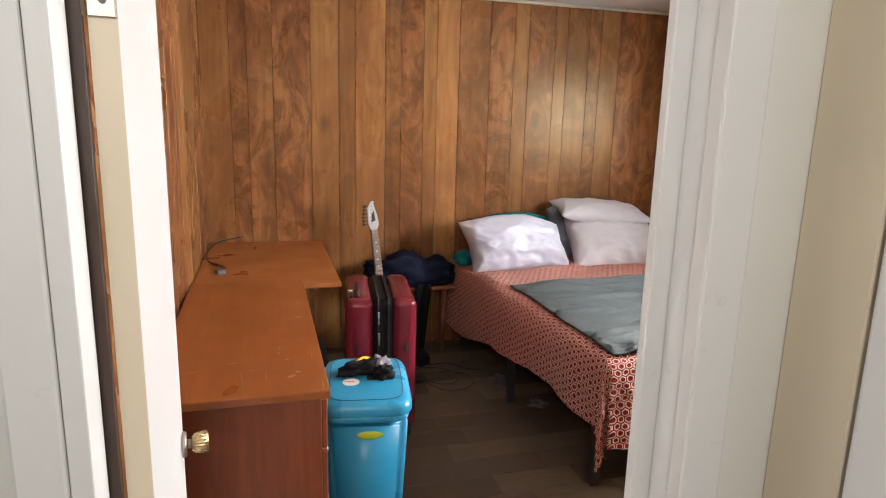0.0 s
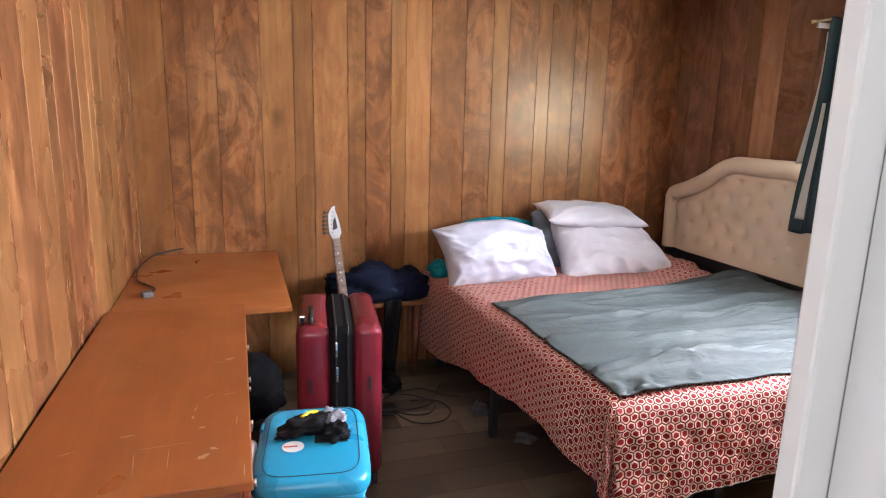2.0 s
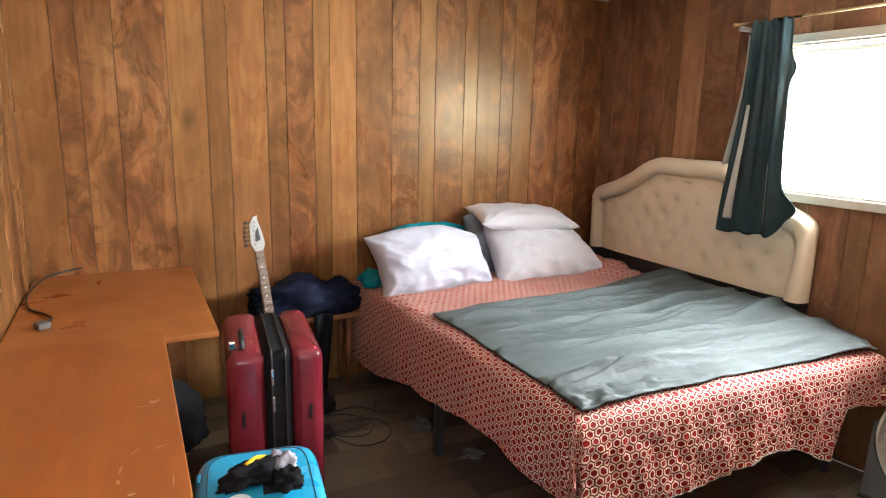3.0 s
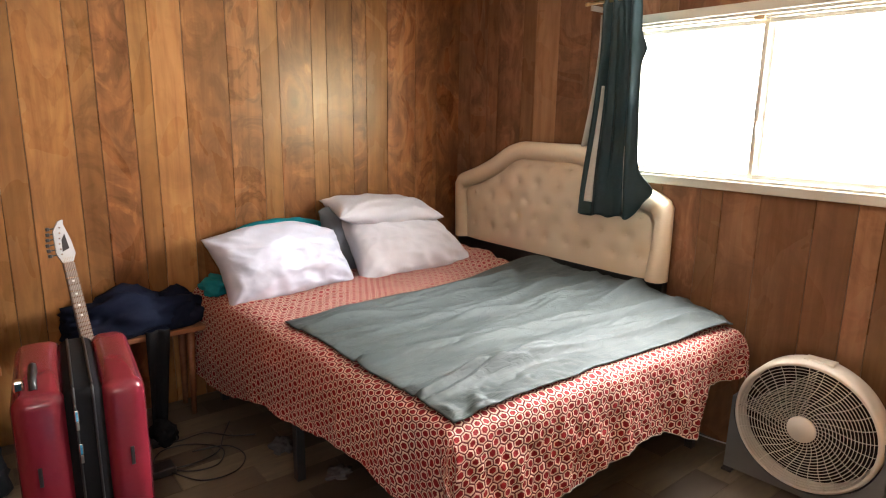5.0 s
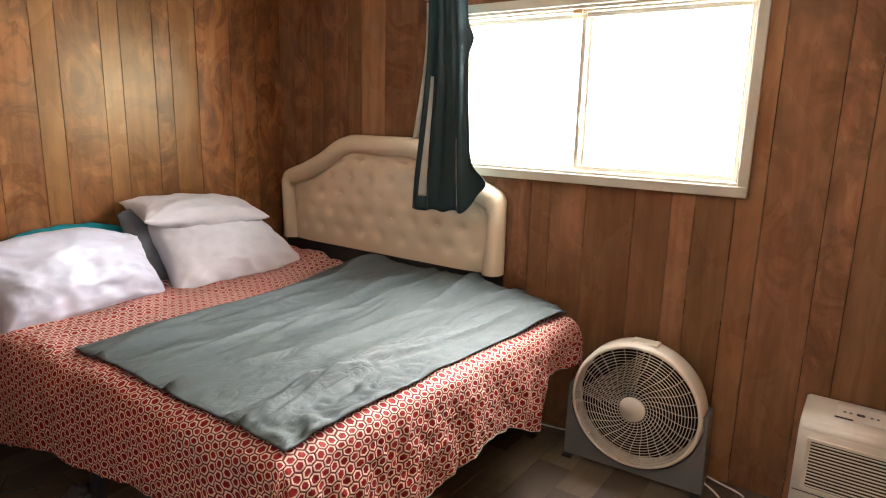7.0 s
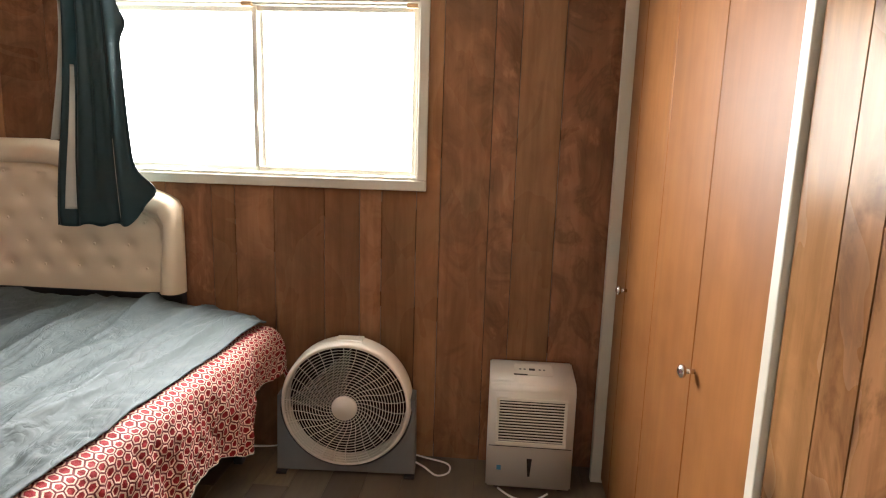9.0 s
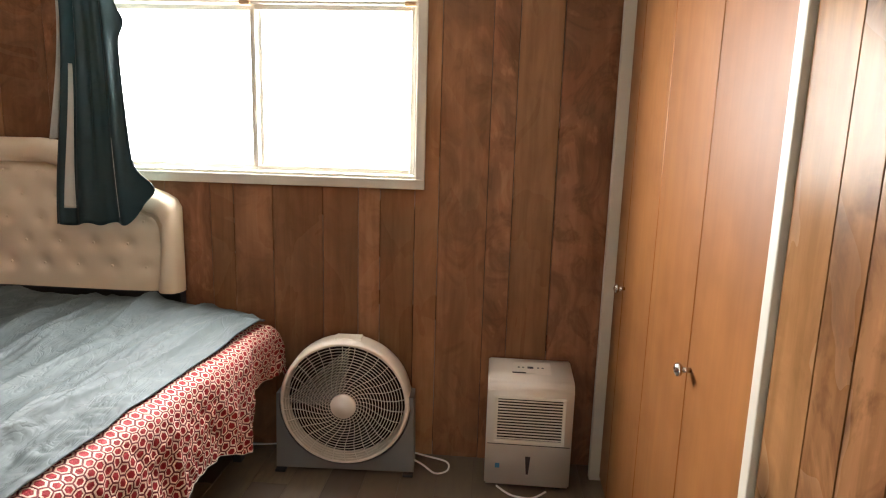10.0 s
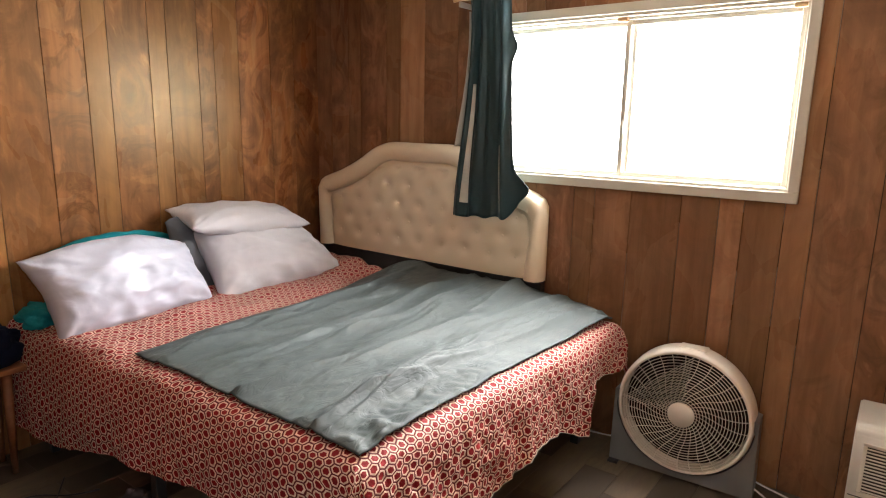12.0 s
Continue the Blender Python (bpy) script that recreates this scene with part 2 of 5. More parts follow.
M_PAPER = plain("white_sticker", (0.78, 0.76, 0.74), 0.5)
M_PRINT = plain("red_print", (0.5, 0.06, 0.05), 0.5)
M_LEATHER = plain("cream_upholstery", (0.72, 0.59, 0.42), 0.42, vary=0.05, scale=20, relief=0.3)
M_ALU = plain("window_aluminium", (0.62, 0.60, 0.52), 0.45, 0.3, 0.1)
M_TAB = plain("tan_wood_block", (0.55, 0.36, 0.18), 0.6)
M_SPREAD = spread_cloth()
M_BLANKET = cloth("grey_green_blanket", (0.071, 0.085, 0.085), 0.62, 0.10, crease=(5.0, 16.0, 5.0), gloss=0.22, edge=0.18)
M_SHEET = cloth("beige_mattress_ticking", (0.62, 0.50, 0.34), 0.85)
M_PILLOW = cloth("white_satin_pillowcase", (0.59, 0.61, 0.72), 0.36, 0.02, crease=(5, 4, 9), gloss=0.5, fold=0.55)
M_PILLOW2 = cloth("white_cotton_pillowcase", (0.64, 0.63, 0.67), 0.55, 0.02, crease=(5, 4, 8), gloss=0.3, fold=0.55)
M_GREYPIL = cloth("slate_pillowcase", (0.13, 0.14, 0.16), 0.85)
M_TEAL = cloth("teal_pillowcase", (0.01, 0.20, 0.24), 0.8)
M_CURTAIN = cloth("dark_green_curtain", (0.010, 0.030, 0.034), 0.5, 0.15, gloss=0.4)
M_STRIPE = cloth("curtain_pale_stripe", (0.50, 0.46, 0.40), 0.7)
M_NAVY = cloth("navy_clothing", (0.006, 0.009, 0.024), 0.9)
M_BLACKCLOTH = cloth("black_clothing", (0.010, 0.010, 0.012), 0.9)
M_GREYCLOTH = cloth("grey_cloth", (0.28, 0.27, 0.31), 0.9)
M_GREYDIM = cloth("dingy_grey_cloth", (0.11, 0.10, 0.10), 0.9)
M_YELLOW = cloth("yellow_band", (0.75, 0.45, 0.02), 0.7)
M_NECK = plain("rosewood_fretboard", (0.20, 0.145, 0.12), 0.5, vary=0.15)
M_SILVER = plain("silver_headstock", (0.66, 0.74, 0.80), 0.2, 0.35, 0.1)
M_GROUND = plain("ground_outside", (0.12, 0.14, 0.07), 0.9)

gm, gn, gl, gp = material("window_glass")
gp.inputs["Base Color"].default_value = (1, 1, 1, 1)
gp.inputs["Roughness"].default_value = 0.0
gp.inputs["Transmission Weight"].default_value = 1.0
gp.inputs["IOR"].default_value = 1.05
M_GLASS = gm


def vinyl():
    m, n, l, p = material("vinyl_floor")
    vec = coords(n, l, (0.25, 1, 1), 20.0)
    oi = n.new("ShaderNodeObjectInfo")
    grain = noise_tex(n, l, vec, 30, 6, 0.6, 0.6)
    tone = ramp(n, l, oi.outputs["Random"], ((0.0, (0.062, 0.044, 0.030)), (0.4, (0.100, 0.072, 0.048)), (0.75, (0.142, 0.104, 0.068)), (1.0, (0.21, 0.158, 0.104))))
    col = mixer(n, l, ramp(n, l, grain, ((0.35, 0.45), (0.62, 0.0))), tone, (0.06, 0.04, 0.03))
    l.new(col, p.inputs["Base Color"])
    l.new(ramp(n, l, grain, ((0.3, 0.38), (0.7, 0.5))), p.inputs["Roughness"])
    bump(n, l, p, grain, 0.1, 0.001)
    return m


M_VINYL = vinyl()

# ---- building helpers ----


def mesh_from(name, bm, mat, smooth=False):
    me = bpy.data.meshes.new(name)
    bm.normal_update()
    bm.to_mesh(me)
    bm.free()
    me.materials.append(mat)
    if smooth:
        me.shade_smooth()
    return me


def part(name, bm, mat, parent=None, label="", smooth=False):
    ob = new(name, mesh_from(name, bm, mat, smooth))
    if parent:
        ob.parent = parent
    if label:
        ob["label"] = label
    return ob


def empty(name, m=None):
    ob = new(name)
    ob.empty_display_size = 0.05
    if m is not None:
        ob.matrix_world = m
    return ob


def add_box(bm, x0, x1, y0, y1, z0, z1, bevel=0.0, seg=2, m=None):
    r = bmesh.ops.create_cube(bm, size=1.0)
    vs = r["verts"]
    bmesh.ops.transform(bm, verts=vs, matrix=Matrix.Translation(((x0 + x1) / 2, (y0 + y1) / 2, (z0 + z1) / 2)) @ Matrix.Diagonal((x1 - x0, y1 - y0, z1 - z0, 1)))
    if m is not None:
        bmesh.ops.transform(bm, verts=vs, matrix=m)
    if bevel:
        es = list({e for v in vs for e in v.link_edges})
        bmesh.ops.bevel(bm, geom=es, offset=bevel, segments=seg, affect="EDGES", profile=0.5)
    return bm


def box(x0, x1, y0, y1, z0, z1, bevel=0.0, seg=2, m=None):
    return add_box(bmesh.new(), x0, x1, y0, y1, z0, z1, bevel, seg, m)


def add_cyl(bm, r0, r1, depth, m, seg=24):
    bmesh.ops.create_cone(bm, cap_ends=True, segments=seg, radius1=r0, radius2=r1, depth=depth, matrix=m)
    return bm


def tube(points, radius, seg=8, closed=False):
    """A round cord or wire along the points."""
    bm = bmesh.new()
    pts = [Vector(p) for p in points]
    rings, k = [], len(pts)
    up = Vector((0.13, 0.21, 0.97))
    for i, p in enumerate(pts):
        a = pts[(i - 1) % k] if closed or i else p
        b = pts[(i + 1) % k] if closed or i < k - 1 else p
        t = (b - a).normalized()
        s = t.cross(up).normalized()
        u = s.cross(t)
        rings.append([bm.verts.new(p + radius * (math.cos(q) * s + math.sin(q) * u)) for q in (2 * math.pi * j / seg for j in range(seg))])
    for i in range(k if closed else k - 1):
        a, b = rings[i], rings[(i + 1) % k]
        for j in range(seg):
            bm.faces.new((a[j], a[(j + 1) % seg], b[(j + 1) % seg], b[j]))
    if not closed:
        bm.faces.new(rings[0][::-1])
        bm.faces.new(rings[-1])
    return bm


def smooth_path(points, per=8):
    """Catmull-Rom through a few points."""
    pts = [Vector(p) for p in points]
    out = []
    for i in range(len(pts) - 1):
        p0, p1, p2, p3 = pts[max(0, i - 1)], pts[i], pts[i + 1], pts[min(len(pts) - 1, i + 2)]
        for j in range(per):
            t = j / per
            out.append(0.5 * (2 * p1 + (p2 - p0) * t + (2 * p0 - 5 * p1 + 4 * p2 - p3) * t * t + (3 * p1 - p0 - 3 * p2 + p3) * t ** 3))
    return out + [pts[-1]]


def grid_mesh(nu, nv, fn, uv=None, thick=0.0):
    """A sheet of nu x nv cells through fn(u, v), u and v from 0 to 1; uv(u, v) gives cloth metres."""
    bm = bmesh.new()
    vs = [[bm.verts.new(fn(i / nu, j / nv)) for j in range(nv + 1)] for i in range(nu + 1)]
    lay = bm.loops.layers.uv.new("UVMap") if uv else None
    for i in range(nu):
        for j in range(nv):
            f = bm.faces.new((vs[i][j], vs[i + 1][j], vs[i + 1][j + 1], vs[i][j + 1]))
            if lay:
                for lp, (a, b) in zip(f.loops, ((i, j), (i + 1, j), (i + 1, j + 1), (i, j + 1))):
                    lp[lay].uv = uv(a / nu, b / nv)
    if thick:
        bmesh.ops.recalc_face_normals(bm, faces=bm.faces[:])
        bmesh.ops.solidify(bm, geom=bm.faces[:], thickness=thick)
    return bm


def lerp(a, b, t):
    return a + (b - a) * t


def sstep(a, b, x):
    t = max(0.0, min(1.0, (x - a) / (b - a)))
    return t * t * (3 - 2 * t)


# ---- structure ----
X0, X1, Y0, Y1, H = -0.105, 3.29, 0.90, 4.35, 2.37
WY0, WY1, WZ0, WZ1 = 1.69, 3.03, 1.235, 1.95
T = 0.12


def wall(name, label, boxes, mat):
    bm = bmesh.new()
    for b in boxes:
        add_box(bm, *b)
    return tagged(part(name, bm, mat), label, "wall", kind="structure")


wall_north = wall("wall_north", "back wall lined with brown wood panelling boards", [(X0 - T, X1 + T, Y1 + 0.008, Y1 + T, 0, H)], M_GROOVE)
wall_west = wall("wall_west", "side wall lined with orange brown wood panelling", [(X0 - T, X0 - 0.008, -1.6, Y1 + 0.008, 0, H)], M_GROOVE)
wall_east = wall("wall_east", "window wall lined with dark walnut panelling", [
    (X1 + 0.008, X1 + T, -1.6, WY0, 0, H), (X1 + 0.008, X1 + T, WY1, Y1 + 0.008, 0, H),
    (X1 + 0.008, X1 + T, WY0, WY1, 0, WZ0), (X1 + 0.008, X1 + T, WY0, WY1, WZ1, H)], M_GROOVE)
DX0, DX1, DH = 0.063, 0.806, 2.03
wall_south = wall("wall_south", "wall with the doorway and closet, panelled on the room side", [
    (X0 - 0.008, 0.039, 0.93, 1.0, 0, H), (0.846, 1.12, 0.93, 1.015, 0, H), (0.039, 0.846, 0.93, 1.0, DH + 0.021, H),
    (1.12, 1.20, 0.82, 1.015, 0, H), (1.20, 1.70, 0.82, Y0 - 0.012, 0, H), (1.70, X1 + 0.008, 0.82, Y0 - 0.012, 2.2, H)], M_HALL)
floor = tagged(part("floor", box(X0 - T, X1 + T, -1.6, Y1 + T, -0.08, -0.004), M_GROOVE), "floor of patchwork brown wood-look vinyl planks", "floor", kind="structure")
ceiling = tagged(part("ceiling", box(X0 - T, X1 + T, -1.6, Y1 + T, H, H + 0.08), M_CEIL), "flat off-white painted ceiling", "ceiling", kind="structure")
wall_hall_end = wall("wall_hall_end", "plain off-white wall at the end of the hall", [(X0 - T, X1 + T, -1.72, -1.6, 0, H)], M_HALL)
wall_hall_side = wall("wall_hall_side", "plain off-white side wall of the hall", [(1.0, 1.08, -1.6, 0.929, 0, H)], M_HALL)
wall_closet_back = wall("wall_closet_back", "plain back wall of the closet", [(1.081, X1 + 0.008, 0.22, 0.28, 0, H)], M_HALL)

# ceiling edge strip along the back wall
bm = bmesh.new()
add_box(bm, X0 + 0.004, X1 - 0.004, Y1 - 0.016, Y1 + 0.004, H - 0.022, H - 0.002, 0.004)
tagged(part("trim_ceiling", bm, M_CLOSET_TRIM), "narrow off-white strip under the ceiling", "trim", kind="structure")

ground = tagged(part("ground", box(-600, 600, -600, 600, -0.62, -0.6), M_GROUND), "grassy ground outside the house", "ground", kind="structure")


def board_mesh(width, z0, z1, depth=0.012):
    """One panelling board with chamfered long edges, its back at y = 0, facing -y."""
    w, c = width / 2 - 0.0013, 0.0006
    prof = [(-w, 0), (-w, -depth + c), (-w + c, -depth), (w - c, -depth), (w, -depth + c), (w, 0)]
    bm = bmesh.new()
    lo = [bm.verts.new((x, y, z0)) for x, y in prof]
    hi = [bm.verts.new((x, y, z1)) for x, y in prof]
    for i in range(5):
        bm.faces.new((lo[i], lo[i + 1], hi[i + 1], hi[i]))
    bm.faces.new(lo[::-1])
    bm.faces.new(hi)
    bmesh.ops.recalc_face_normals(bm, faces=bm.faces[:])
    return bm


def boards(parent, mat, cuts, place, holes=None):
    """Panelling between the cuts along a wall; place(s) gives the pose of a board at s; holes(s0, s1) gives its pieces in z."""
    made = {}
    for a, b in zip(cuts, cuts[1:]):
        for z0, z1 in (holes(a, b) if holes else [(0.0, H - 0.002)]):
            key = (round(b - a, 3), round(z0, 3), round(z1, 3))
            if key not in made:
                made[key] = mesh_from("board", board_mesh(b - a, z0, z1), mat)
            ob = new("board", made[key])
            ob.parent = parent
            ob.matrix_world = place((a + b) / 2)


NORTH_CUTS = [X0, 0.064, 0.165, 0.317, 0.546, 0.721, 0.828, 1.023, 1.127, 1.278, 1.369, 1.522, 1.738, 1.912, 2.017, 2.212, 2.305, 2.473, 2.567, 2.716, 2.928, 3.10, X1]
EAST_BASE = [1.388, 1.59, 1.69, 1.837, 1.931, 2.084, 2.304, 2.476]
EAST_CUTS = [0.82] + sorted(v + k * 1.192 for v in EAST_BASE for k in (-1, 0, 1, 2) if 0.86 < v + k * 1.192 < 4.30) + [Y1]
WEST_CUTS = [Y0] + sorted(v + k * 1.192 + 0.27 for v in EAST_BASE for k in (-1, 0, 1, 2) if 0.95 < v + k * 1.192 + 0.27 < 4.28) + [Y1]
SOUTH_CUTS = [1.201, 1.29, 1.39, 1.485, 1.574, 1.70]


def window_hole(a, b):
    if b <= WY0 + 0.001 or a >= WY1 - 0.001:
        return [(0.0, H - 0.002)]
    return [(0.0, WZ0 - 0.01), (WZ1 + 0.01, H - 0.002)]


EAST_CUTS = sorted(set([c for c in EAST_CUTS if abs(c - WY0) > 0.02 and abs(c - WY1) > 0.02] + [WY0, WY1]))
boards(wall_north, M_BACK, NORTH_CUTS, lambda s: pose(s, Y1 + 0.008, 0))
boards(wall_east, M_WIN, EAST_CUTS, lambda s: pose(X1 + 0.008, s, 0, 0, 0, -90), window_hole)
boards(wall_west, M_BACK, WEST_CUTS, lambda s: pose(X0 - 0.008, s, 0, 0, 0, 90))
boards(wall_south, M_SOUTH, SOUTH_CUTS, lambda s: pose(s, Y0 - 0.012, 0, 0, 0, 180))

# ---- doorway ----
doorway = tagged(empty("door_frame", pose(0, 0, 0)), "white painted door frame with layered casing boards", "door frame", kind="structure")
part("jamb", box(DX0 - 0.023, DX0, 0.900, 0.956, 0, DH, 0.002), M_WHITE, doorway)
part("jamb", box(DX1 + 0.010, DX1 + 0.039, 0.9295, 0.983, 0, DH, 0.002), M_WHITE, doorway)
part("jamb", box(DX0 - 0.023, DX1 + 0.039, 0.9295, 0.999, DH + 0.001, DH + 0.020, 0.002), M_WHITE, doorway)
part("stop", box(DX1 - 0.021, DX1 + 0.036, 0.984, 1.003, 0, DH, 0.003), M_WHITE, doorway)
part("casing", box(DX1, DX1 + 0.067, 0.898, 0.929, 0, DH + 0.07, 0.004), M_WHITE, doorway)
part("casing", box(DX0 - 0.075, DX0 - 0.024, 0.898, 0.929, 0, DH + 0.07, 0.004), M_WHITE, doorway)
part("casing", box(DX0 - 0.023, DX1 - 0.001, 0.898, 0.929, DH + 0.003, DH + 0.07, 0.004), M_WHITE, doorway)
part("room_casing", box(DX1 + 0.041, DX1 + 0.11, 1.016, 1.026, 0, DH + 0.07, 0.004), M_WHITE, doorway)
part("corner_board", box(0.984, 0.9995, 0.807, 0.929, 0, H - 0.01, 0.003), M_CREAM, doorway, "cream corner board in the hall")
part("side_casing", box(0.976, 0.9995, 0.48, 0.796, 0, H - 0.01, 0.006), M_WHITE, doorway)
part("hinge_rebate", box(DX0 - 0.021, 0.0755, 0.957, 0.968, 0, DH - 0.01, 0.001), M_BROWN, doorway, "dark brown rebate beside the hinges")

# bedroom door, standing open into the room
door = tagged(empty("door_1", pose(0.0925, 0.972, 0.012, 0, 0, 4.8)), "white painted bedroom door standing open, brass knob", "door", kind="structure")
part("leaf", box(-0.0145, 0.0145, 0.003, 0.663, 0, 2.0, 0.002), M_WHITE, door)
part("edge_strip", box(-0.014, 0.014, -0.001, 0.0028, 0, 2.0), M_CREAM, door, "cream unpainted hinge edge")
bm = bmesh.new()
add_cyl(bm, 0.028, 0.026, 0.008, pose(0.021, 0.590, 0.845, 0, 90, 0))
add_cyl(bm, 0.010, 0.010, 0.014, pose(0.030, 0.590, 0.845, 0, 90, 0))
knob = part("door_knob", bm, M_STEEL, door, "brass door knob", True)
bm = add_cyl(bmesh.new(), 0.020, 0.026, 0.034, pose(0.053, 0.590, 0.845, 0, 90, 0))
bmesh.ops.bevel(bm, geom=bm.edges[:], offset=0.004, segments=2, affect="EDGES")
part("grip", bm, M_BRASS, knob, "", True)
for hz in (0.25, 0.97, 1.692):
    hinge = part("hinge", box(-0.014, 0.013, -0.0045, -0.0012, hz - 0.05, hz + 0.05, 0.001), M_STEEL, door, "worn steel hinge")
    bm = add_cyl(bmesh.new(), 0.006, 0.006, 0.10, pose(-0.021, -0.006, hz))
    part("pin", bm, M_STEEL, hinge, "", True)
    for k in (-0.033, 0.0, 0.033):
        part("screw", add_cyl(bmesh.new(), 0.004, 0.004, 0.0016, pose(0.001, -0.005, hz + k, 90, 0, 0), 10), M_BLACK, hinge)

# ---- closet ----
closet = tagged(empty("closet_front", pose(0, 0, 0)), "closet with tall orange-brown veneer folding doors and pale trim", "closet", kind="structure")
part("jamb", box(1.708, 1.741, 0.82, 0.910, 0, 2.2, 0.003), M_CLOSET_TRIM, closet)
part("jamb", box(3.165, 3.200, 0.82, 0.910, 0, 2.2, 0.003), M_CLOSET_TRIM, closet)
part("jamb", box(1.742, 3.164, 0.82, 0.910, 2.165, 2.198, 0.003), M_CLOSET_TRIM, closet)
part("filler", box(3.201, X1 - 0.005, 0.84, 0.895, 0, 2.2), M_WIN, closet)
for a, b in ((1.744, 2.198), (2.202, 2.600), (2.603, 2.998), (3.002, 3.162)):
    cd = part("closet_door", box(a, b, 0.842, 0.868, 0.02, 2.16, 0.0025), M_CLOSET, closet)
    if abs(a - 2.202) < 0.01 or abs(a - 3.002) < 0.01:
        bm = add_cyl(bmesh.new(), 0.007, 0.006, 0.022, pose(a - 0.03, 0.879, 0.885, 90, 0, 0), 16)
        kb = part("knob", bm, M_CHROME, cd, "chrome closet knob", True)
        bm = bmesh.new()
        bmesh.ops.create_uvsphere(bm, u_segments=18, v_segments=10, radius=0.017, matrix=Matrix.Translation((a - 0.03, 0.898, 0.885)) @ Matrix.Diagonal((1, 0.62, 1, 1)))
        part("knob_head", bm, M_CHROME, kb, "", True)

# ---- window ----
window = tagged(empty("window_1", pose(0, 0, 0)), "two-pane aluminium sliding window with a cream painted frame", "window", kind="structure")
for b in ((WY0 - 0.04, WY1 + 0.04, WZ0 - 0.042, WZ0), (WY0 - 0.04, WY1 + 0.04, WZ1, WZ1 + 0.042)):
    part("window_frame", box(X1 - 0.022, X1 - 0.005, b[0], b[1], b[2], b[3], 0.003), M_CLOSET_TRIM, window)
for a, b in ((WY0 - 0.04, WY0), (WY1, WY1 + 0.04)):
    part("window_frame", box(X1 - 0.020, X1 - 0.005, a, b, WZ0 + 0.001, WZ1 - 0.001, 0.003), M_CLOSET_TRIM, window)
part("window_sill", box(X1 - 0.004, X1 + T - 0.002, WY0, WY1, WZ0 - 0.002, WZ0 + 0.012, 0.002), M_CLOSET_TRIM, window)
part("reveal", box(X1 - 0.004, X1 + T - 0.002, WY0, WY1, WZ1 - 0.012, WZ1 + 0.002, 0.002), M_CLOSET_TRIM, window)
part("reveal", box(X1 - 0.004, X1 + T - 0.002, WY0 - 0.002, WY0 + 0.010, WZ0 + 0.013, WZ1 - 0.013, 0.002), M_CLOSET_TRIM, window)
part("reveal", box(X1 - 0.004, X1 + T - 0.002, WY1 - 0.010, WY1 + 0.002, WZ0 + 0.013, WZ1 - 0.013, 0.002), M_CLOSET_TRIM, window)


def sash(x, y0, y1, z0, z1, w=0.021):
    s = part("sash", box(x - 0.008, x + 0.008, y0, y0 + w, z0, z1, 0.002), M_ALU, window)
    part("stile", box(x - 0.008, x + 0.008, y1 - w, y1, z0, z1, 0.002), M_ALU, s)
    part("rail", box(x - 0.008, x + 0.008, y0 + w + 0.001, y1 - w - 0.001, z0, z0 + w, 0.002), M_ALU, s)
    part("rail", box(x - 0.008, x + 0.008, y0 + w + 0.001, y1 - w - 0.001, z1 - w, z1, 0.002), M_ALU, s)
    pane = part("pane", box(x - 0.002, x + 0.002, y0 + w - 0.002, y1 - w + 0.002, z0 + w - 0.002, z1 - w + 0.002), M_GLASS, s)
    pane.visible_shadow = False
    return s


sash(X1 + 0.050, WY0 + 0.011, 2.400, WZ0 + 0.014, WZ1 - 0.022, 0.021)
s2 = sash(X1 + 0.072, 2.358, WY1 - 0.011, WZ0 + 0.014, WZ1 - 0.022, 0.021)
part("latch", box(X1 + 0.036, X1 + 0.041, 2.382, 2.396, 1.44, 1.50, 0.002), M_ALU, s2)
part("track", box(X1 + 0.03, X1 + 0.09, WY0 + 0.012, WY1 - 0.012, WZ1 - 0.020, WZ1 - 0.013), M_ALU, window)

for ty in (2.41, 1.725):
    part("tab", box(X1 + 0.010, X1 + 0.029, ty - 0.022, ty + 0.022, WZ1 - 0.030, WZ1 - 0.013, 0.002), M_TAB, window, "small tan wooden block")

# ---- bed ----
BT = 0.632
bed = tagged(empty("bed", pose(0, 0, 0)), "queen bed with black metal frame pushed against the panelled wall", "bed")
part("mattress", box(1.575, 3.165, 2.345, 4.325, 0.37, BT - 0.012, 0.05, 3), M_SHEET, bed, "beige mattress", True)
bm = bmesh.new()
add_box(bm, 1.59, 1.62, 2.37, 4.31, 0.325, 0.368)
add_box(bm, 3.11, 3.14, 2.37, 4.31, 0.325, 0.368)
for k in range(9):
    yy = 2.37 + k * 0.238
    add_box(bm, 1.621, 3.109, yy, yy + 0.035, 0.328, 0.366)
part("frame", bm, M_BEDMETAL, bed)
for lx, ly in ((1.555, 3.287), (1.605, 2.43), (1.575, 4.22), (2.02, 2.45), (2.16, 2.45), (2.35, 3.3), (3.12, 2.42), (3.12, 4.22)):
    part("leg", box(lx - 0.019, lx + 0.019, ly - 0.019, ly + 0.019, 0, 0.327 if lx > 1.58 else 0.368, 0.003), M_BEDMETAL, bed)

EDGE_A, EDGE_B, EDGE_C, EDGE_D = (1.585, 2.345), (3.135, 2.268), (3.16, 4.30), (1.50, 4.30)


BW, BL = 1.56, 1.975


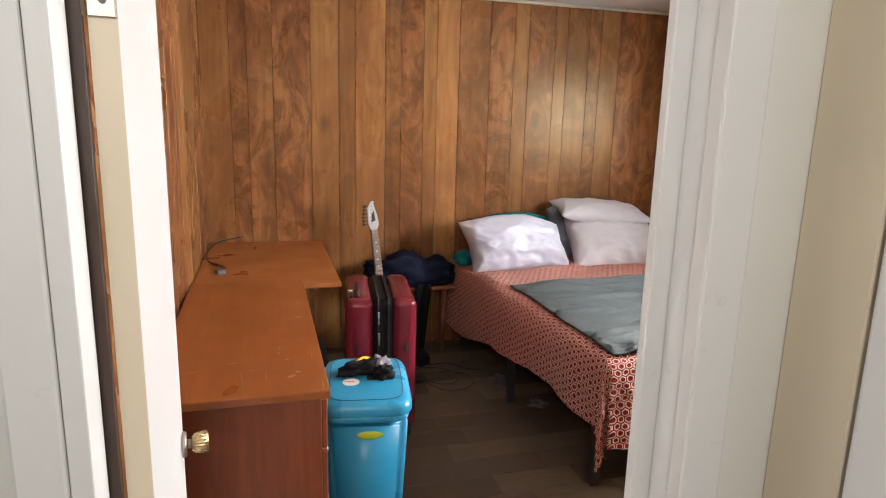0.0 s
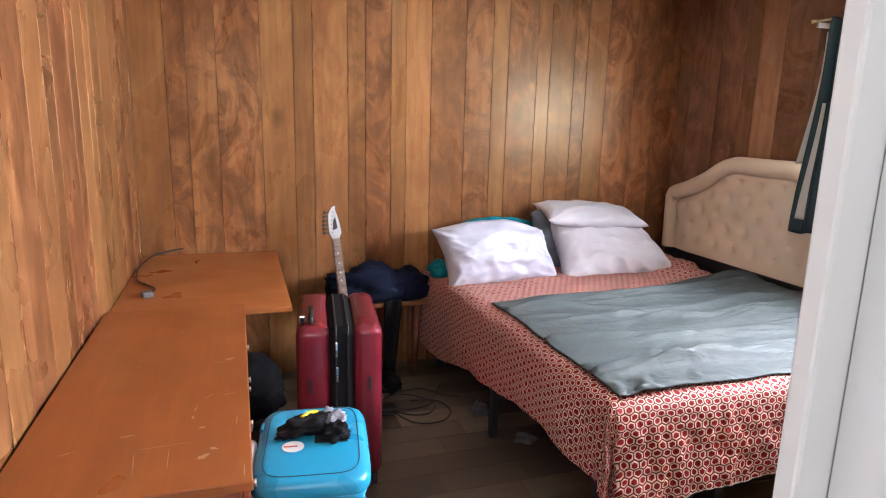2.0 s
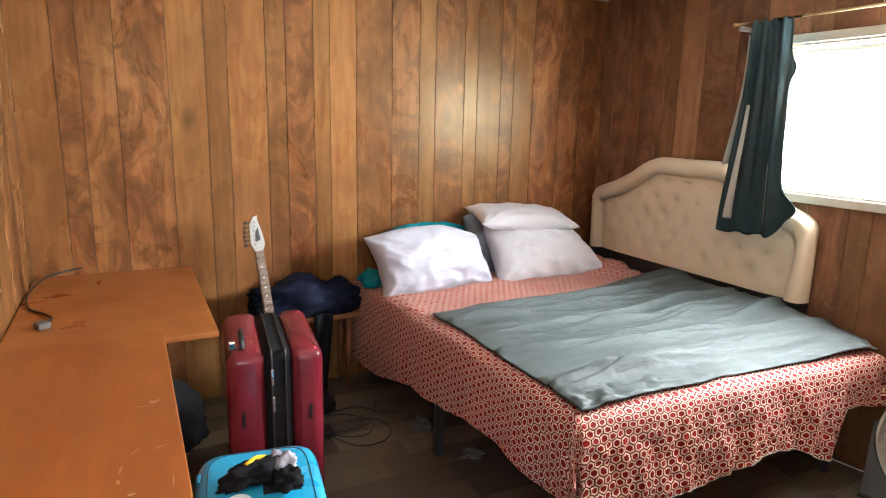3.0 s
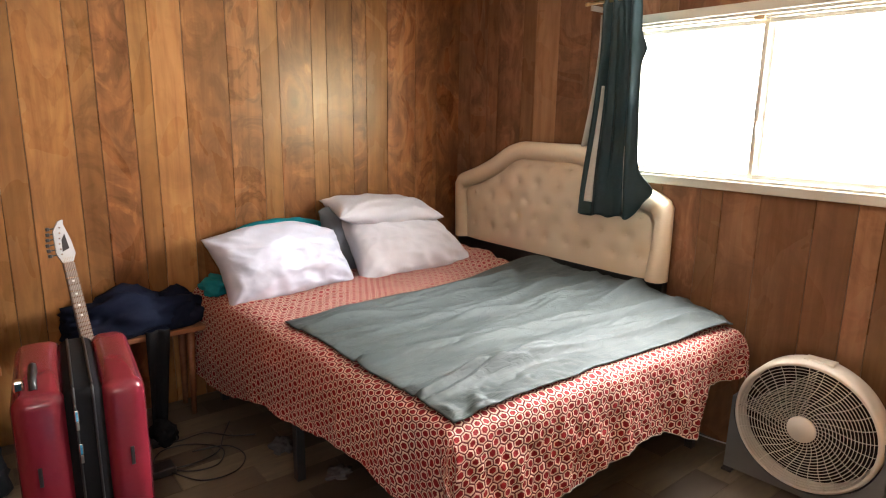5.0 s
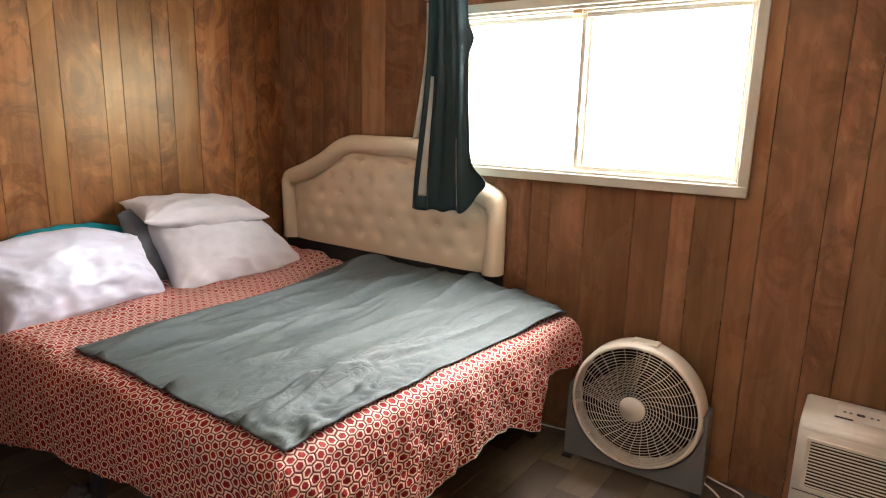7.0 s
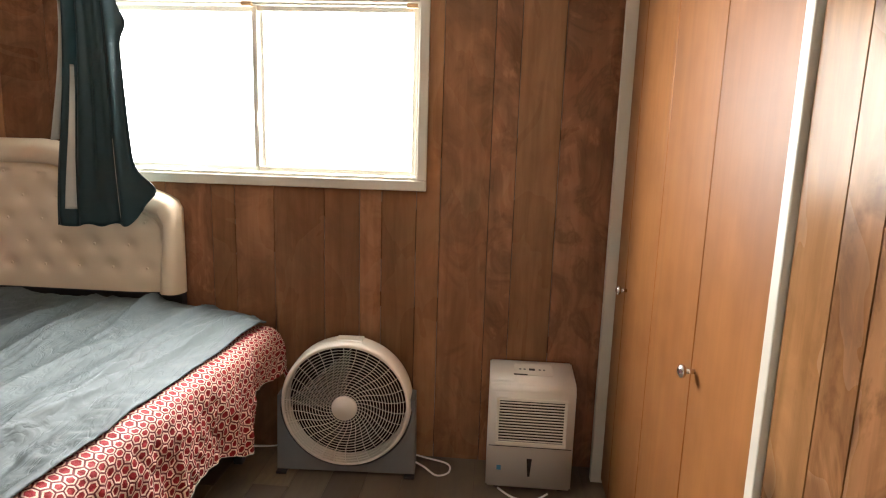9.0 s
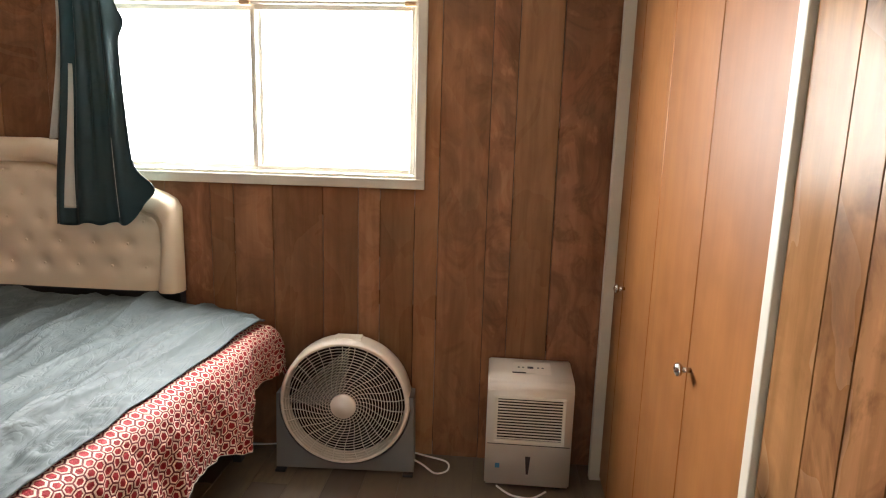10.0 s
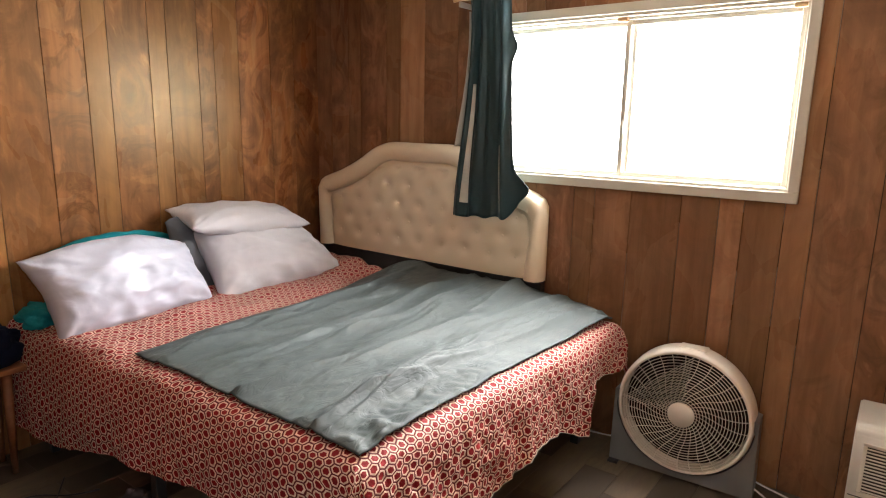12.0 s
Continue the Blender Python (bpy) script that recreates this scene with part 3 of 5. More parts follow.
def spread_point(s, t):
    """Cloth metres to the bed: s from the left edge, t from the foot edge; past the edges the cloth hangs down."""
    u, v = max(0, min(s, BW)) / BW, max(0, t) / BL
    x = lerp(lerp(EDGE_A[0], EDGE_B[0], u), lerp(EDGE_D[0], EDGE_C[0], u), v)
    y = lerp(lerp(EDGE_A[1], EDGE_D[1], v), lerp(EDGE_B[1], EDGE_C[1], v), u)
    a, b, c = max(0.0, -s), max(0.0, -t), max(0.0, s - BW)
    d = math.hypot(a + c, b)
    z = BT + 0.012 * noise.noise((s * 3.1, t * 3.1, 1.0)) + 0.004 * noise.noise((s * 14, t * 14, 4.0)) + 0.003 * noise.noise((s * 34, t * 22, 9.0))
    if 0 < s < BW:
        z += sstep(1.22, 1.36, t) * (0.030 * max(0.0, noise.noise((s * 3.4, t * 9.0, 2.2))) + 0.010 * noise.noise((s * 12, t * 15, 6.1)))
        z += 0.055 * sstep(1.18, 1.45, s) * sstep(1.28, 1.42, t) * (0.6 + 0.5 * noise.noise((s * 7, t * 11, 3.3)))
    e = max(0.0, min(s, t, BW - s, 0.06)) / 0.06
    z -= 0.016 * (1 - e) ** 2
    if d > 0:
        r = 0.05
        z -= d - r * (1 - math.exp(-d / r)) * 0.75
        k = min(1.0, d / 0.34)
        out = r * (1 - math.exp(-d / r)) * 0.7
        if b > 0:
            amp = k * (0.5 + 0.7 * sstep(0.3, 1.2, s))
            fold = 0.030 * noise.noise((s * 5.2, b * 1.6, 3.3)) + 0.022 * noise.noise((s * 12.5 + b, b * 2.2, 8.1)) + 0.010 * noise.noise((s * 27, b * 5, 1.9))
            y -= out * b / d + amp * fold + 0.020 * k
            y += 0.045 * k * sstep(1.26, 1.34, s) * sstep(1.66, 1.5, s)
            x += 0.014 * k * noise.noise((s * 9, b * 2, 6.6))
        if a > 0:
            fold = 0.018 * noise.noise((t * 2.6, a * 1.4, 7.7)) + 0.012 * noise.noise((t * 8, a * 3, 2.4))
            x -= out * a / d + k * (fold + 0.006 * noise.noise((t * 24, a * 14, 5.1))) + 0.045 * k * sstep(0.9, 1.9, t)
        if c > 0:
            x += out * c / d + 0.055 * k * min(1.0, b / 0.05) + 0.012 * k * noise.noise((t * 9, c * 3, 4.2))
        if a > 0 and b > 0:
            sw = 0.035 * k * math.sin(4 * math.atan2(b, a))
            x -= sw * 0.6 + 0.02 * k
            y -= sw + 0.015 * k
    k2 = min(1.0, d / 0.12)
    x += 0.006 * k2 * noise.noise((s * 9, t * 9, 11.0))
    y += 0.009 * k2 * noise.noise((s * 10, t * 7, 15.0)) + 0.009 * k2 * noise.noise((s * 31, t * 19, 5.0)) + 0.005 * k2 * noise.noise((s * 60, t * 34, 2.0))
    return Vector((min(x, 3.272), y, max(z, 0.03)))


def hem_left(t):
    return 0.34 + 0.13 * sstep(0.6, 1.9, t) + 0.012 * math.sin(t * 9)


def hem_front(s):
    return 0.40 - 0.075 * sstep(0.15, 1.0, s) + 0.09 * sstep(1.0, 1.24, s) - 0.17 * sstep(1.29, 1.36, s) + 0.008 * math.sin(s * 13)


def spread_uv(u, v):
    s, t = -1 + u * 3.56, -1 + v * 2.975
    if s < 0:
        s *= hem_left(max(0, t))
    elif s > BW:
        s = BW + (s - BW) * 0.23
    if t < 0:
        t *= hem_front(max(0, min(s, BW)))
    return s, t


bm = grid_mesh(300, 250, lambda u, v: spread_point(*spread_uv(u, v)), spread_uv)
bmesh.ops.recalc_face_normals(bm, faces=bm.faces[:])
spread = part("bedspread", bm, M_SPREAD, None, "", True)
tagged(spread, "red woven bedspread with cream hexagon rings draped over the bed", "bedspread")
hem = [spread_point(s, -hem_front(max(0, s))) + Vector((0, -0.002, 0)) for s in [k * 0.02 for k in range(0, 76)]]
part("hem", tube(hem, 0.0014, 6), M_STRIPE, spread, "pale selvedge along the hem", True)


crease_rnd = random.Random(23)
CREASES = [(crease_rnd.uniform(0.05, 0.95), crease_rnd.uniform(0.10, 0.96), crease_rnd.uniform(-0.34, 0.16), crease_rnd.uniform(0.10, 0.34), crease_rnd.uniform(0.008, 0.020), crease_rnd.uniform(0.012, 0.030)) for _ in range(38)]


def blanket_point(u, v):
    """u from the open side of the bed to the headboard, v from the foot edge towards the pillows."""
    A, B, C, D = Vector((1.604, 2.350)), Vector((3.185, 2.268)), Vector((3.200, 3.56)), Vector((1.600, 3.470))
    p = A.lerp(B, u).lerp(D.lerp(C, u), v)
    near = sstep(0.2, 0.0, min(u, v, 1 - v))
    p.x += 0.014 * near * noise.noise((u * 8, v * 6, 8.0))
    p.y += 0.014 * near * noise.noise((u * 8, v * 6, 18.0)) + 0.035 * sstep(0.3, 0.0, v) * math.sin(math.pi * u)
    round_end = sstep(0.90, 1.0, u) * sstep(0.16, 0.0, v)
    p.x -= 0.07 * round_end
    p.y += 0.015 * round_end
    ridge = 0.0
    for cu, cv, slope, length, width, height in CREASES:
        d = v - cv - slope * (u - cu) - 0.020 * noise.noise((u * 4, cv * 9, 1.0))
        if abs(d) < 0.09:
            side = width * (0.6 if d > 0 else 1.7)
            ridge += height * math.exp(-abs(d / side) ** 1.5) * math.exp(-((u - cu) / length) ** 2)
    crumple = sstep(0.24, 0.04, v) * sstep(0.62, 0.12, u)
    ridge += crumple * (0.030 * max(0.0, noise.noise((u * 13, v * 15 + 4 * u, 1.5))) + 0.012 * abs(noise.noise((u * 30, v * 22, 7.5))))
    ridge += 0.005 * abs(noise.noise((u * 9, v * 16, 9.0))) + 0.0025 * noise.noise((u * 30, v * 34, 3.0)) + 0.022 * max(0.0, noise.noise((u * 3.6, v * 4.2, 5.0)))
    s_, t_ = (p.x - 1.56) / 1.57 * BW, (p.y - 2.32) / 1.98 * BL
    z = BT + 0.012 * noise.noise((s_ * 3.1, t_ * 3.1, 1.0)) + 0.011 + ridge * sstep(0.0, 0.03, min(v + 0.012, 1 - v + 0.012, u + 0.012))
    z += 0.048 * sstep(0.60, 0.98, u) * (0.55 + 0.45 * sstep(0.0, 0.5, v))
    edge_y = lerp(EDGE_A[1], EDGE_B[1], u)
    z -= 0.55 * max(0.0, edge_y - p.y) + 0.5 * max(0.0, 1.59 - p.x) + 0.25 * max(0.0, p.x - 3.13) * sstep(0.45, 0.15, v)
    z -= 0.004 * sstep(0.10, 0.0, u) * sstep(0.08, 0.0, v) + 0.02 * round_end
    return Vector((p.x, p.y, z))


bm = grid_mesh(260, 220, blanket_point, None, 0.006)
tagged(part("blanket", bm, M_BLANKET, None, "", True), "grey-green fleece blanket spread rumpled across the bed", "blanket")


def pillow_mesh(w, h, d, seed, pinch=0.14, droop=0.0, crown=0.05, lean=0.0, taper=0.0):
    """A stuffed pillow in its own x (width), z (height), with y its thickness."""
    bm = bmesh.new()
    n = 64
    rows = {}
    for side in (1, -1):
        for i in range(n + 1):
            for j in range(n + 1):
                u, v = 2 * i / n - 1, 2 * j / n - 1
                rim = abs(u) > 0.999 or abs(v) > 0.999
                key = (i, j, 0 if rim else side)
                if key in rows:
                    continue
                f = ((1 - abs(u) ** 2.3) * (1 - abs(v) ** 2.3)) ** 0.52 if not rim else 0
                soft = 1 - 0.035 * (u * v) ** 4
                x = soft * u * w / 2 * (1 - pinch * (1 - v * v) * abs(u) ** 3)
                z = soft * v * h / 2 * (1 - pinch * 0.35 * (1 - u * u) * abs(v) ** 3 * (v < 0))
                x *= 1 - taper * v
                x -= lean * v
                z += crown * (1 - u * u) * max(0.0, v) ** 1.5
                wr = noise.noise((u * 2.6 + seed, v * 2.6, side)) * 0.022 + 0.007 * noise.noise((u * 7 + seed, v * 6, side * 2.0))
                corner = abs(u * v) ** 2
                wr += 0.020 * abs(u * v) ** 1.2 * math.sin(13 * math.atan2(1.06 - abs(u), 1.06 - abs(v)) + seed * 3 + 2 * u)
                wr += 0.016 * max(0.0, -v) ** 2 * math.sin(17 * u + 3 * v + seed + 3.0 * noise.noise((u * 2, v * 2, seed)))
                rim_near = max(abs(u), abs(v)) ** 2
                wr += 0.011 * (0.25 + 0.75 * rim_near) * max(0.0, 1 - 5 * abs(noise.noise((u * 2.1 + seed, v * 2.9 + u, 4.0 * side))))
                wr += 0.008 * rim_near * max(0.0, 1 - 4 * abs(noise.noise((u * 5.2 + seed, v * 4.6, 9.0 * side))))
                wr *= min(1.0, (d / 0.20) ** 2)
                y = side * (d / 2 * f + wr * f) + 0.012 * noise.noise((u * 6, v * 6, seed)) * corner
                z -= droop * sstep(0.25, 1.0, u) * sstep(-0.4, 1.0, v) + 0.25 * droop * (1 - u) * sstep(-0.2, -1.0, v)
                rows[key] = bm.verts.new((x, y, z + 0.008 * noise.noise((u * 5, seed, v * 5))))
    g = lambda i, j, s: rows.get((i, j, 0)) or rows[(i, j, s)]
    for side in (1, -1):
        for i in range(n):
            for j in range(n):
                q = (g(i, j, side), g(i + 1, j, side), g(i + 1, j + 1, side), g(i, j + 1, side))
                bm.faces.new(q if side < 0 else q[::-1])
    return bm


def pillow(m, w, h, d, seed, mat, label, pinch=0.14, droop=0.0, **shape):
    ob = part("pillow", pillow_mesh(w, h, d, seed, pinch, droop, **shape), mat, None, "", True)
    ob.matrix_world = m
    return tagged(ob, label, "pillow", "pillows on the bed")


pillow(pose(1.835, 3.975, 0.768, -22, -1, 3), 0.74, 0.350, 0.29, 1.3, M_PILLOW, "white satin pillow propped up against the panelled wall", 0.13, 0.045, crown=0.030, lean=0.030)
pillow(pose(1.90, 4.21, 0.742, -9, -2, 2), 0.64, 0.31, 0.12, 7.7, M_TEAL, "teal pillow standing behind the white satin pillow")
pillow(pose(2.615, 4.03, 0.757, -40, 0, -4), 0.76, 0.41, 0.28, 3.1, M_PILLOW2, "plump white cotton pillow leaning on the wall", 0.12, 0.05, crown=0.035, lean=0.045, taper=0.09)
pillow(pose(2.530, 4.12, 0.960, -78, 4, -5), 0.71, 0.31, 0.14, 8.4, M_PILLOW2, "flat white pillow lying on top of another pillow", 0.12, 0.0, crown=0.02)
pillow(pose(2.38, 4.17, 0.765, -14, 4, 4), 0.50, 0.40, 0.13, 5.2, M_GREYPIL, "slate grey pillow tucked between white pillows")

# ---- headboard ----
HY0, HY1, HZ0 = 2.695, 4.268, 0.715
HEAD_CURVE = ((0.0, 1.36), (0.28, 1.362), (0.40, 1.335), (0.57, 1.253), (0.754, 1.188), (0.93, 1.142), (0.975, 1.128), (1.0, 1.085))


def head_raw(c):
    for (a, za), (b, zb) in zip(HEAD_CURVE, HEAD_CURVE[1:]):
        if c <= b:
            return lerp(za, zb, (c - a) / (b - a))
    return HEAD_CURVE[-1][1]


def head_top(y):
    c = abs(y - (HY0 + HY1) / 2) / ((HY1 - HY0) / 2)
    w = 0.05 * min(1.0, max(0.0, (1 - c) / 0.06))
    return sum(head_raw(abs(c + w * k / 3)) for k in range(-3, 4)) / 7


def head_point(u, v, inset, x0, bulge):
    y0, y1 = HY0 + inset, HY1 - inset
    y = lerp(y0, y1, u)
    z = lerp(HZ0 + inset * 0.0, head_top(lerp(HY0, HY1, u)) - inset, v)
    return Vector((x0 - bulge(u, v, y, z), y, z))


def panel_bulge(u, v, y, z):
    e = min(u, 1 - u, 1 - v) * 9
    b = 0.022 * min(1, max(0, e)) ** 0.6
    rows = ((1.22, 0.0), (1.12, 0.5), (1.02, 0.0), (0.92, 0.5), (0.82, 0.0))
    for zr, off in rows:
        yy = (y - HY0) / 0.155 + off
        dy = (yy - round(yy)) * 0.155
        r2 = (dy / 0.034) ** 2 + ((z - zr) / 0.032) ** 2
        if r2 < 6 and z < head_top(y) - 0.13:
            b -= 0.015 * math.exp(-r2)
    return b


headboard = tagged(empty("headboard", pose(0, 0, 0)), "cream button-tufted upholstered headboard with an arched top", "headboard")
panel = part("tufted_panel", grid_mesh(200, 70, lambda u, v: head_point(u, v, 0.095, 3.236, panel_bulge)), M_LEATHER, headboard, "", True)
bm = bmesh.new()
ring_o = [(HY0, HZ0)] + [(lerp(HY0, HY1, k / 80), head_top(lerp(HY0, HY1, k / 80))) for k in range(81)] + [(HY1, HZ0)]
prof = [(0.0, 0.0), (0.008, 0.034), (0.024, 0.054), (0.050, 0.060), (0.078, 0.054), (0.096, 0.036), (0.103, 0.014), (0.104, 0.0)]
pts = []
for i, (y, z) in enumerate(ring_o):
    a, b = ring_o[max(0, i - 1)], ring_o[min(len(ring_o) - 1, i + 1)]
    t = Vector((b[0] - a[0], b[1] - a[1])).normalized()
    if i <= 1:
        t = Vector((0.75, 0.66)) if i == 1 else Vector((0, 1))
    if i >= len(ring_o) - 2:
        t = Vector((0.75, -0.66)) if i == len(ring_o) - 2 else Vector((0, -1))
    nrm = Vector((t.y, -t.x))
    pts.append([bm.verts.new((3.245 - q, y + nrm.x * p, z + nrm.y * p)) for p, q in prof])
for a, b in zip(pts, pts[1:]):
    for j in range(len(prof) - 1):
        bm.faces.new((a[j], a[j + 1], b[j + 1], b[j]))
bmesh.ops.recalc_face_normals(bm, faces=bm.faces[:])
part("border_roll", bm, M_LEATHER, headboard, "rolled cream border", True)
bm = grid_mesh(80, 1, lambda u, v: Vector((3.268, lerp(HY0 + 0.002, HY1 - 0.002, u), lerp(HZ0, head_top(lerp(HY0, HY1, u)) - 0.002, v))), None, 0.018)
part("back_board", bm, M_LEATHER, headboard)
for zr, off in ((1.22, 0.0), (1.12, 0.5), (1.02, 0.0), (0.92, 0.5), (0.82, 0.0)):
    for k in range(1, 11):
        yy = HY0 + (k - off) * 0.155
        if HY0 + 0.13 < yy < HY1 - 0.13 and zr < head_top(yy) - 0.14:
            bm = bmesh.new()
            bmesh.ops.create_uvsphere(bm, u_segments=10, v_segments=6, radius=0.006, matrix=Matrix.Translation((3.224, yy, zr)) @ Matrix.Diagonal((0.5, 1, 1, 1)))
            part("button", bm, M_LEATHER, panel, "", True)
for ly in (HY0 + 0.18, HY1 - 0.18):
    part("strut", box(3.25, 3.282, ly - 0.03, ly + 0.03, 0, HZ0 + 0.2, 0.003), M_BLACK, headboard, "black support strut")
part("bottom_rail", box(3.23, 3.28, HY0 + 0.01, HY1 - 0.01, HZ0 - 0.10, HZ0 - 0.001, 0.003), M_BLACK, headboard)

# ---- curtain ----
rod = tagged(empty("curtain_rod", pose(0, 0, 0)), "thin brass-coloured curtain rod above the window", "curtain rod")
part("pole", add_cyl(bmesh.new(), 0.006, 0.006, 1.70, pose(3.135, 2.325, 2.052, 90, 0, 0), 12), M_BRASS, rod, "", True)
for yy in (3.16, 1.50):
    part("bracket", box(3.13, X1 - 0.005, yy - 0.006, yy + 0.006, 2.02, 2.045, 0.002), M_STEEL, rod)
    part("finial", add_cyl(bmesh.new(), 0.010, 0.008, 0.022, pose(3.135, yy + math.copysign(0.026, yy - 2), 2.052, 90, 0, 0), 12), M_BRASS, rod, "", True)


def curtain_point(u, v, lift=0.0):
    z = lerp(2.058, 1.006 + 0.02 * u + 0.05 * sstep(0.86, 1.0, u) + 0.006 * math.sin(u * 20), v)
    left = lerp(3.105, 3.188, sstep(0.1, 1.0, v)) - 0.02 * math.sin(v * 3.1)
    right = lerp(2.885, 2.815, v)
    y = lerp(left, right, u) - sstep(0.86, 1.0, u) * (0.080 * math.exp(-((v - 0.91) / 0.06) ** 2) + 0.032 * math.exp(-((v - 0.24) / 0.05) ** 2))
    fold = math.sin(u * 2 * math.pi * 4.2 + 0.9 * math.sin(v * 2.2) + 0.7)
    x = 3.135 + (0.020 - 0.004 * v) * fold * (0.6 + 0.5 * math.sin(u * 7 + 1)) + 0.012 * noise.noise((u * 9, v * 1.6, 3.0)) - 0.035 * v * (1 - v) - lift
    if v < 0.05:
        x = lerp(3.135 - lift + 0.012 * fold, x, v / 0.05)
    return Vector((x, y, z))


curtain = tagged(part("curtain", grid_mesh(90, 60, curtain_point, None, 0.003), M_CURTAIN, None, "", True), "dark green satin curtain gathered at the side of the window", "curtain")
part("stripe", grid_mesh(8, 40, lambda u, v: curtain_point(0.16 + (0.03 + 0.07 * v) * u + 0.02 * (1 - v), 0.38 + 0.55 * v, 0.006), None, 0.001), M_STRIPE, curtain, "pale vertical stripe", True)
part("lining", grid_mesh(3, 40, lambda u, v: curtain_point(-0.045 * (1 - u) * (0.4 + v), 0.06 + 0.60 * v, 0.004), None, 0.001), M_STRIPE, curtain, "pale lining edge", True)
part("stripe", grid_mesh(2, 40, lambda u, v: curtain_point(0.80 + 0.010 * u, 0.66 + 0.31 * v, 0.005), None, 0.001), M_STRIPE, curtain, "pale vertical stripe", True)

# ---- fan ----
fan = tagged(empty("box_fan", pose(3.095, 1.943, 0, 0, 0, 3)), "round white floor fan on a grey plastic base", "fan")
FR, FZ = 0.262, 0.313


def ring_band(profile, seg=72):
    """A lathe about the fan's x axis: profile of (x, radius)."""
    bm = bmesh.new()
    rows = [[bm.verts.new((x, r * math.cos(a), FZ + r * math.sin(a))) for x, r in profile] for a in (2 * math.pi * k / seg for k in range(seg))]
    for i in range(seg):
        a, b = rows[i], rows[(i + 1) % seg]
        for j in range(len(profile) - 1):
            bm.faces.new((a[j], a[j + 1], b[j + 1], b[j]))
    bmesh.ops.recalc_face_normals(bm, faces=bm.faces[:])
    return bm


part("housing", ring_band([(0.10, 0.235), (0.11, 0.255), (0.08, FR + 0.010), (0.0, FR + 0.010), (-0.018, FR + 0.004), (-0.024, FR - 0.004), (-0.020, FR - 0.008), (0.0, FR - 0.009), (0.07, FR - 0.010)]), M_FANWHITE, fan, "round white housing rim", True)
# added plate, its near-black colour stands for shade behind the grille
part("back_plate", add_cyl(bmesh.new(), FR - 0.013, FR - 0.013, 0.006, pose(0.060, 0, FZ, 0, 90, 0), 64), M_FANSHADE, fan, "near-black plate standing in for the shade inside the fan")
part("top_grip", box(0.015, 0.075, -0.065, 0.045, FZ + FR + 0.002, FZ + FR + 0.013, 0.004), M_FANWHITE, fan)


def dome(r):
    return -0.020 - 0.018 * (1 - (r / FR) ** 2)


bm = bmesh.new()
for k in range(17):
    r = 0.062 + k * 0.0120
    sub = tube([(dome(r), r * math.cos(a), FZ + r * math.sin(a)) for a in (2 * math.pi * q / 56 for q in range(72))], 0.0015, 4, True)
    tmp = bpy.data.meshes.new("ring")
    sub.to_mesh(tmp)
    bm.from_mesh(tmp)
    sub.free()
    bpy.data.meshes.remove(tmp)
grille = part("grille", bm, M_FANWHITE, fan, "concentric wire grille", True)
spoke_me = None
for k in range(30):
    if spoke_me is None:
        pp = []
        for q in range(15):
            r = lerp(0.052, FR - 0.010, q / 14)
            a = 0.50 * (q / 14) ** 1.1 + 0.20 * math.sin(q / 14 * math.pi)
            pp.append((dome(r) - 0.0015, r * math.cos(a), r * math.sin(a)))
        spoke_me = mesh_from("spoke", tube(pp, 0.0014, 4), M_FANWHITE, True)
    sp = new("spoke", spoke_me)
    sp.parent = grille
    sp.matrix_local = pose(0, 0, FZ, math.degrees(2 * math.pi * k / 30), 0, 0)
bm = add_cyl(bmesh.new(), 0.054, 0.051, 0.012, pose(dome(0) - 0.003, 0, FZ, 0, -90, 0), 40)
part("hub_cap", bm, M_FANWHITE, fan, "", True)
bm = bmesh.new()
outline = [(-0.292, 0.012), (0.292, 0.012), (0.286, 0.345), (0.262, 0.350)]
outline += [((FR + 0.016) * math.cos(a), FZ + (FR + 0.016) * math.sin(a)) for a in (lerp(-0.10, -math.pi + 0.10, k / 24) for k in range(25))]
outline += [(-0.262, 0.350), (-0.286, 0.345)]
lo = [bm.verts.new((-0.005, y, max(z, 0.028) if abs(y) < 0.24 else z)) for y, z in outline]
hi = [bm.verts.new((0.10, v.co.y, v.co.z)) for v in lo]
for i in range(len(lo)):
    j = (i + 1) % len(lo)
    bm.faces.new((lo[i], lo[j], hi[j], hi[i]))
for ring_v in (lo, hi):
    bmesh.ops.triangle_fill(bm, use_beauty=True, edges=[bm.edges.get((ring_v[i], ring_v[(i + 1) % len(ring_v)])) for i in range(len(ring_v))])
bmesh.ops.recalc_face_normals(bm, faces=bm.faces[:])
part("base", bm, M_FANGREY, fan, "grey plastic base")
for yy in (-0.27, 0.27):
    part("foot", box(-0.03, 0.12, yy - 0.022, yy + 0.022, 0, 0.0115, 0.003), M_BLACK, fan, "black rubber foot")
cord = part("cord", tube(smooth_path([(3.17, 1.69, 0.05), (3.16, 1.62, 0.02), (3.12, 1.56, 0.006), (3.15, 1.51, 0.006), (3.22, 1.52, 0.006), (3.25, 1.62, 0.012), (3.26, 1.72, 0.03)]), 0.004), M_PAPER, None, "", True)
tagged(cord, "white mains cord looped on the floor beside the fan", "cord")
tagged(part("cord", tube(smooth_path([(3.20, 2.20, 0.06), (3.22, 2.34, 0.03), (3.23, 2.55, 0.01), (3.2, 2.9, 0.006)]), 0.0035), M_PAPER, None, "", True), "white cord running from the fan under the bed", "cord")

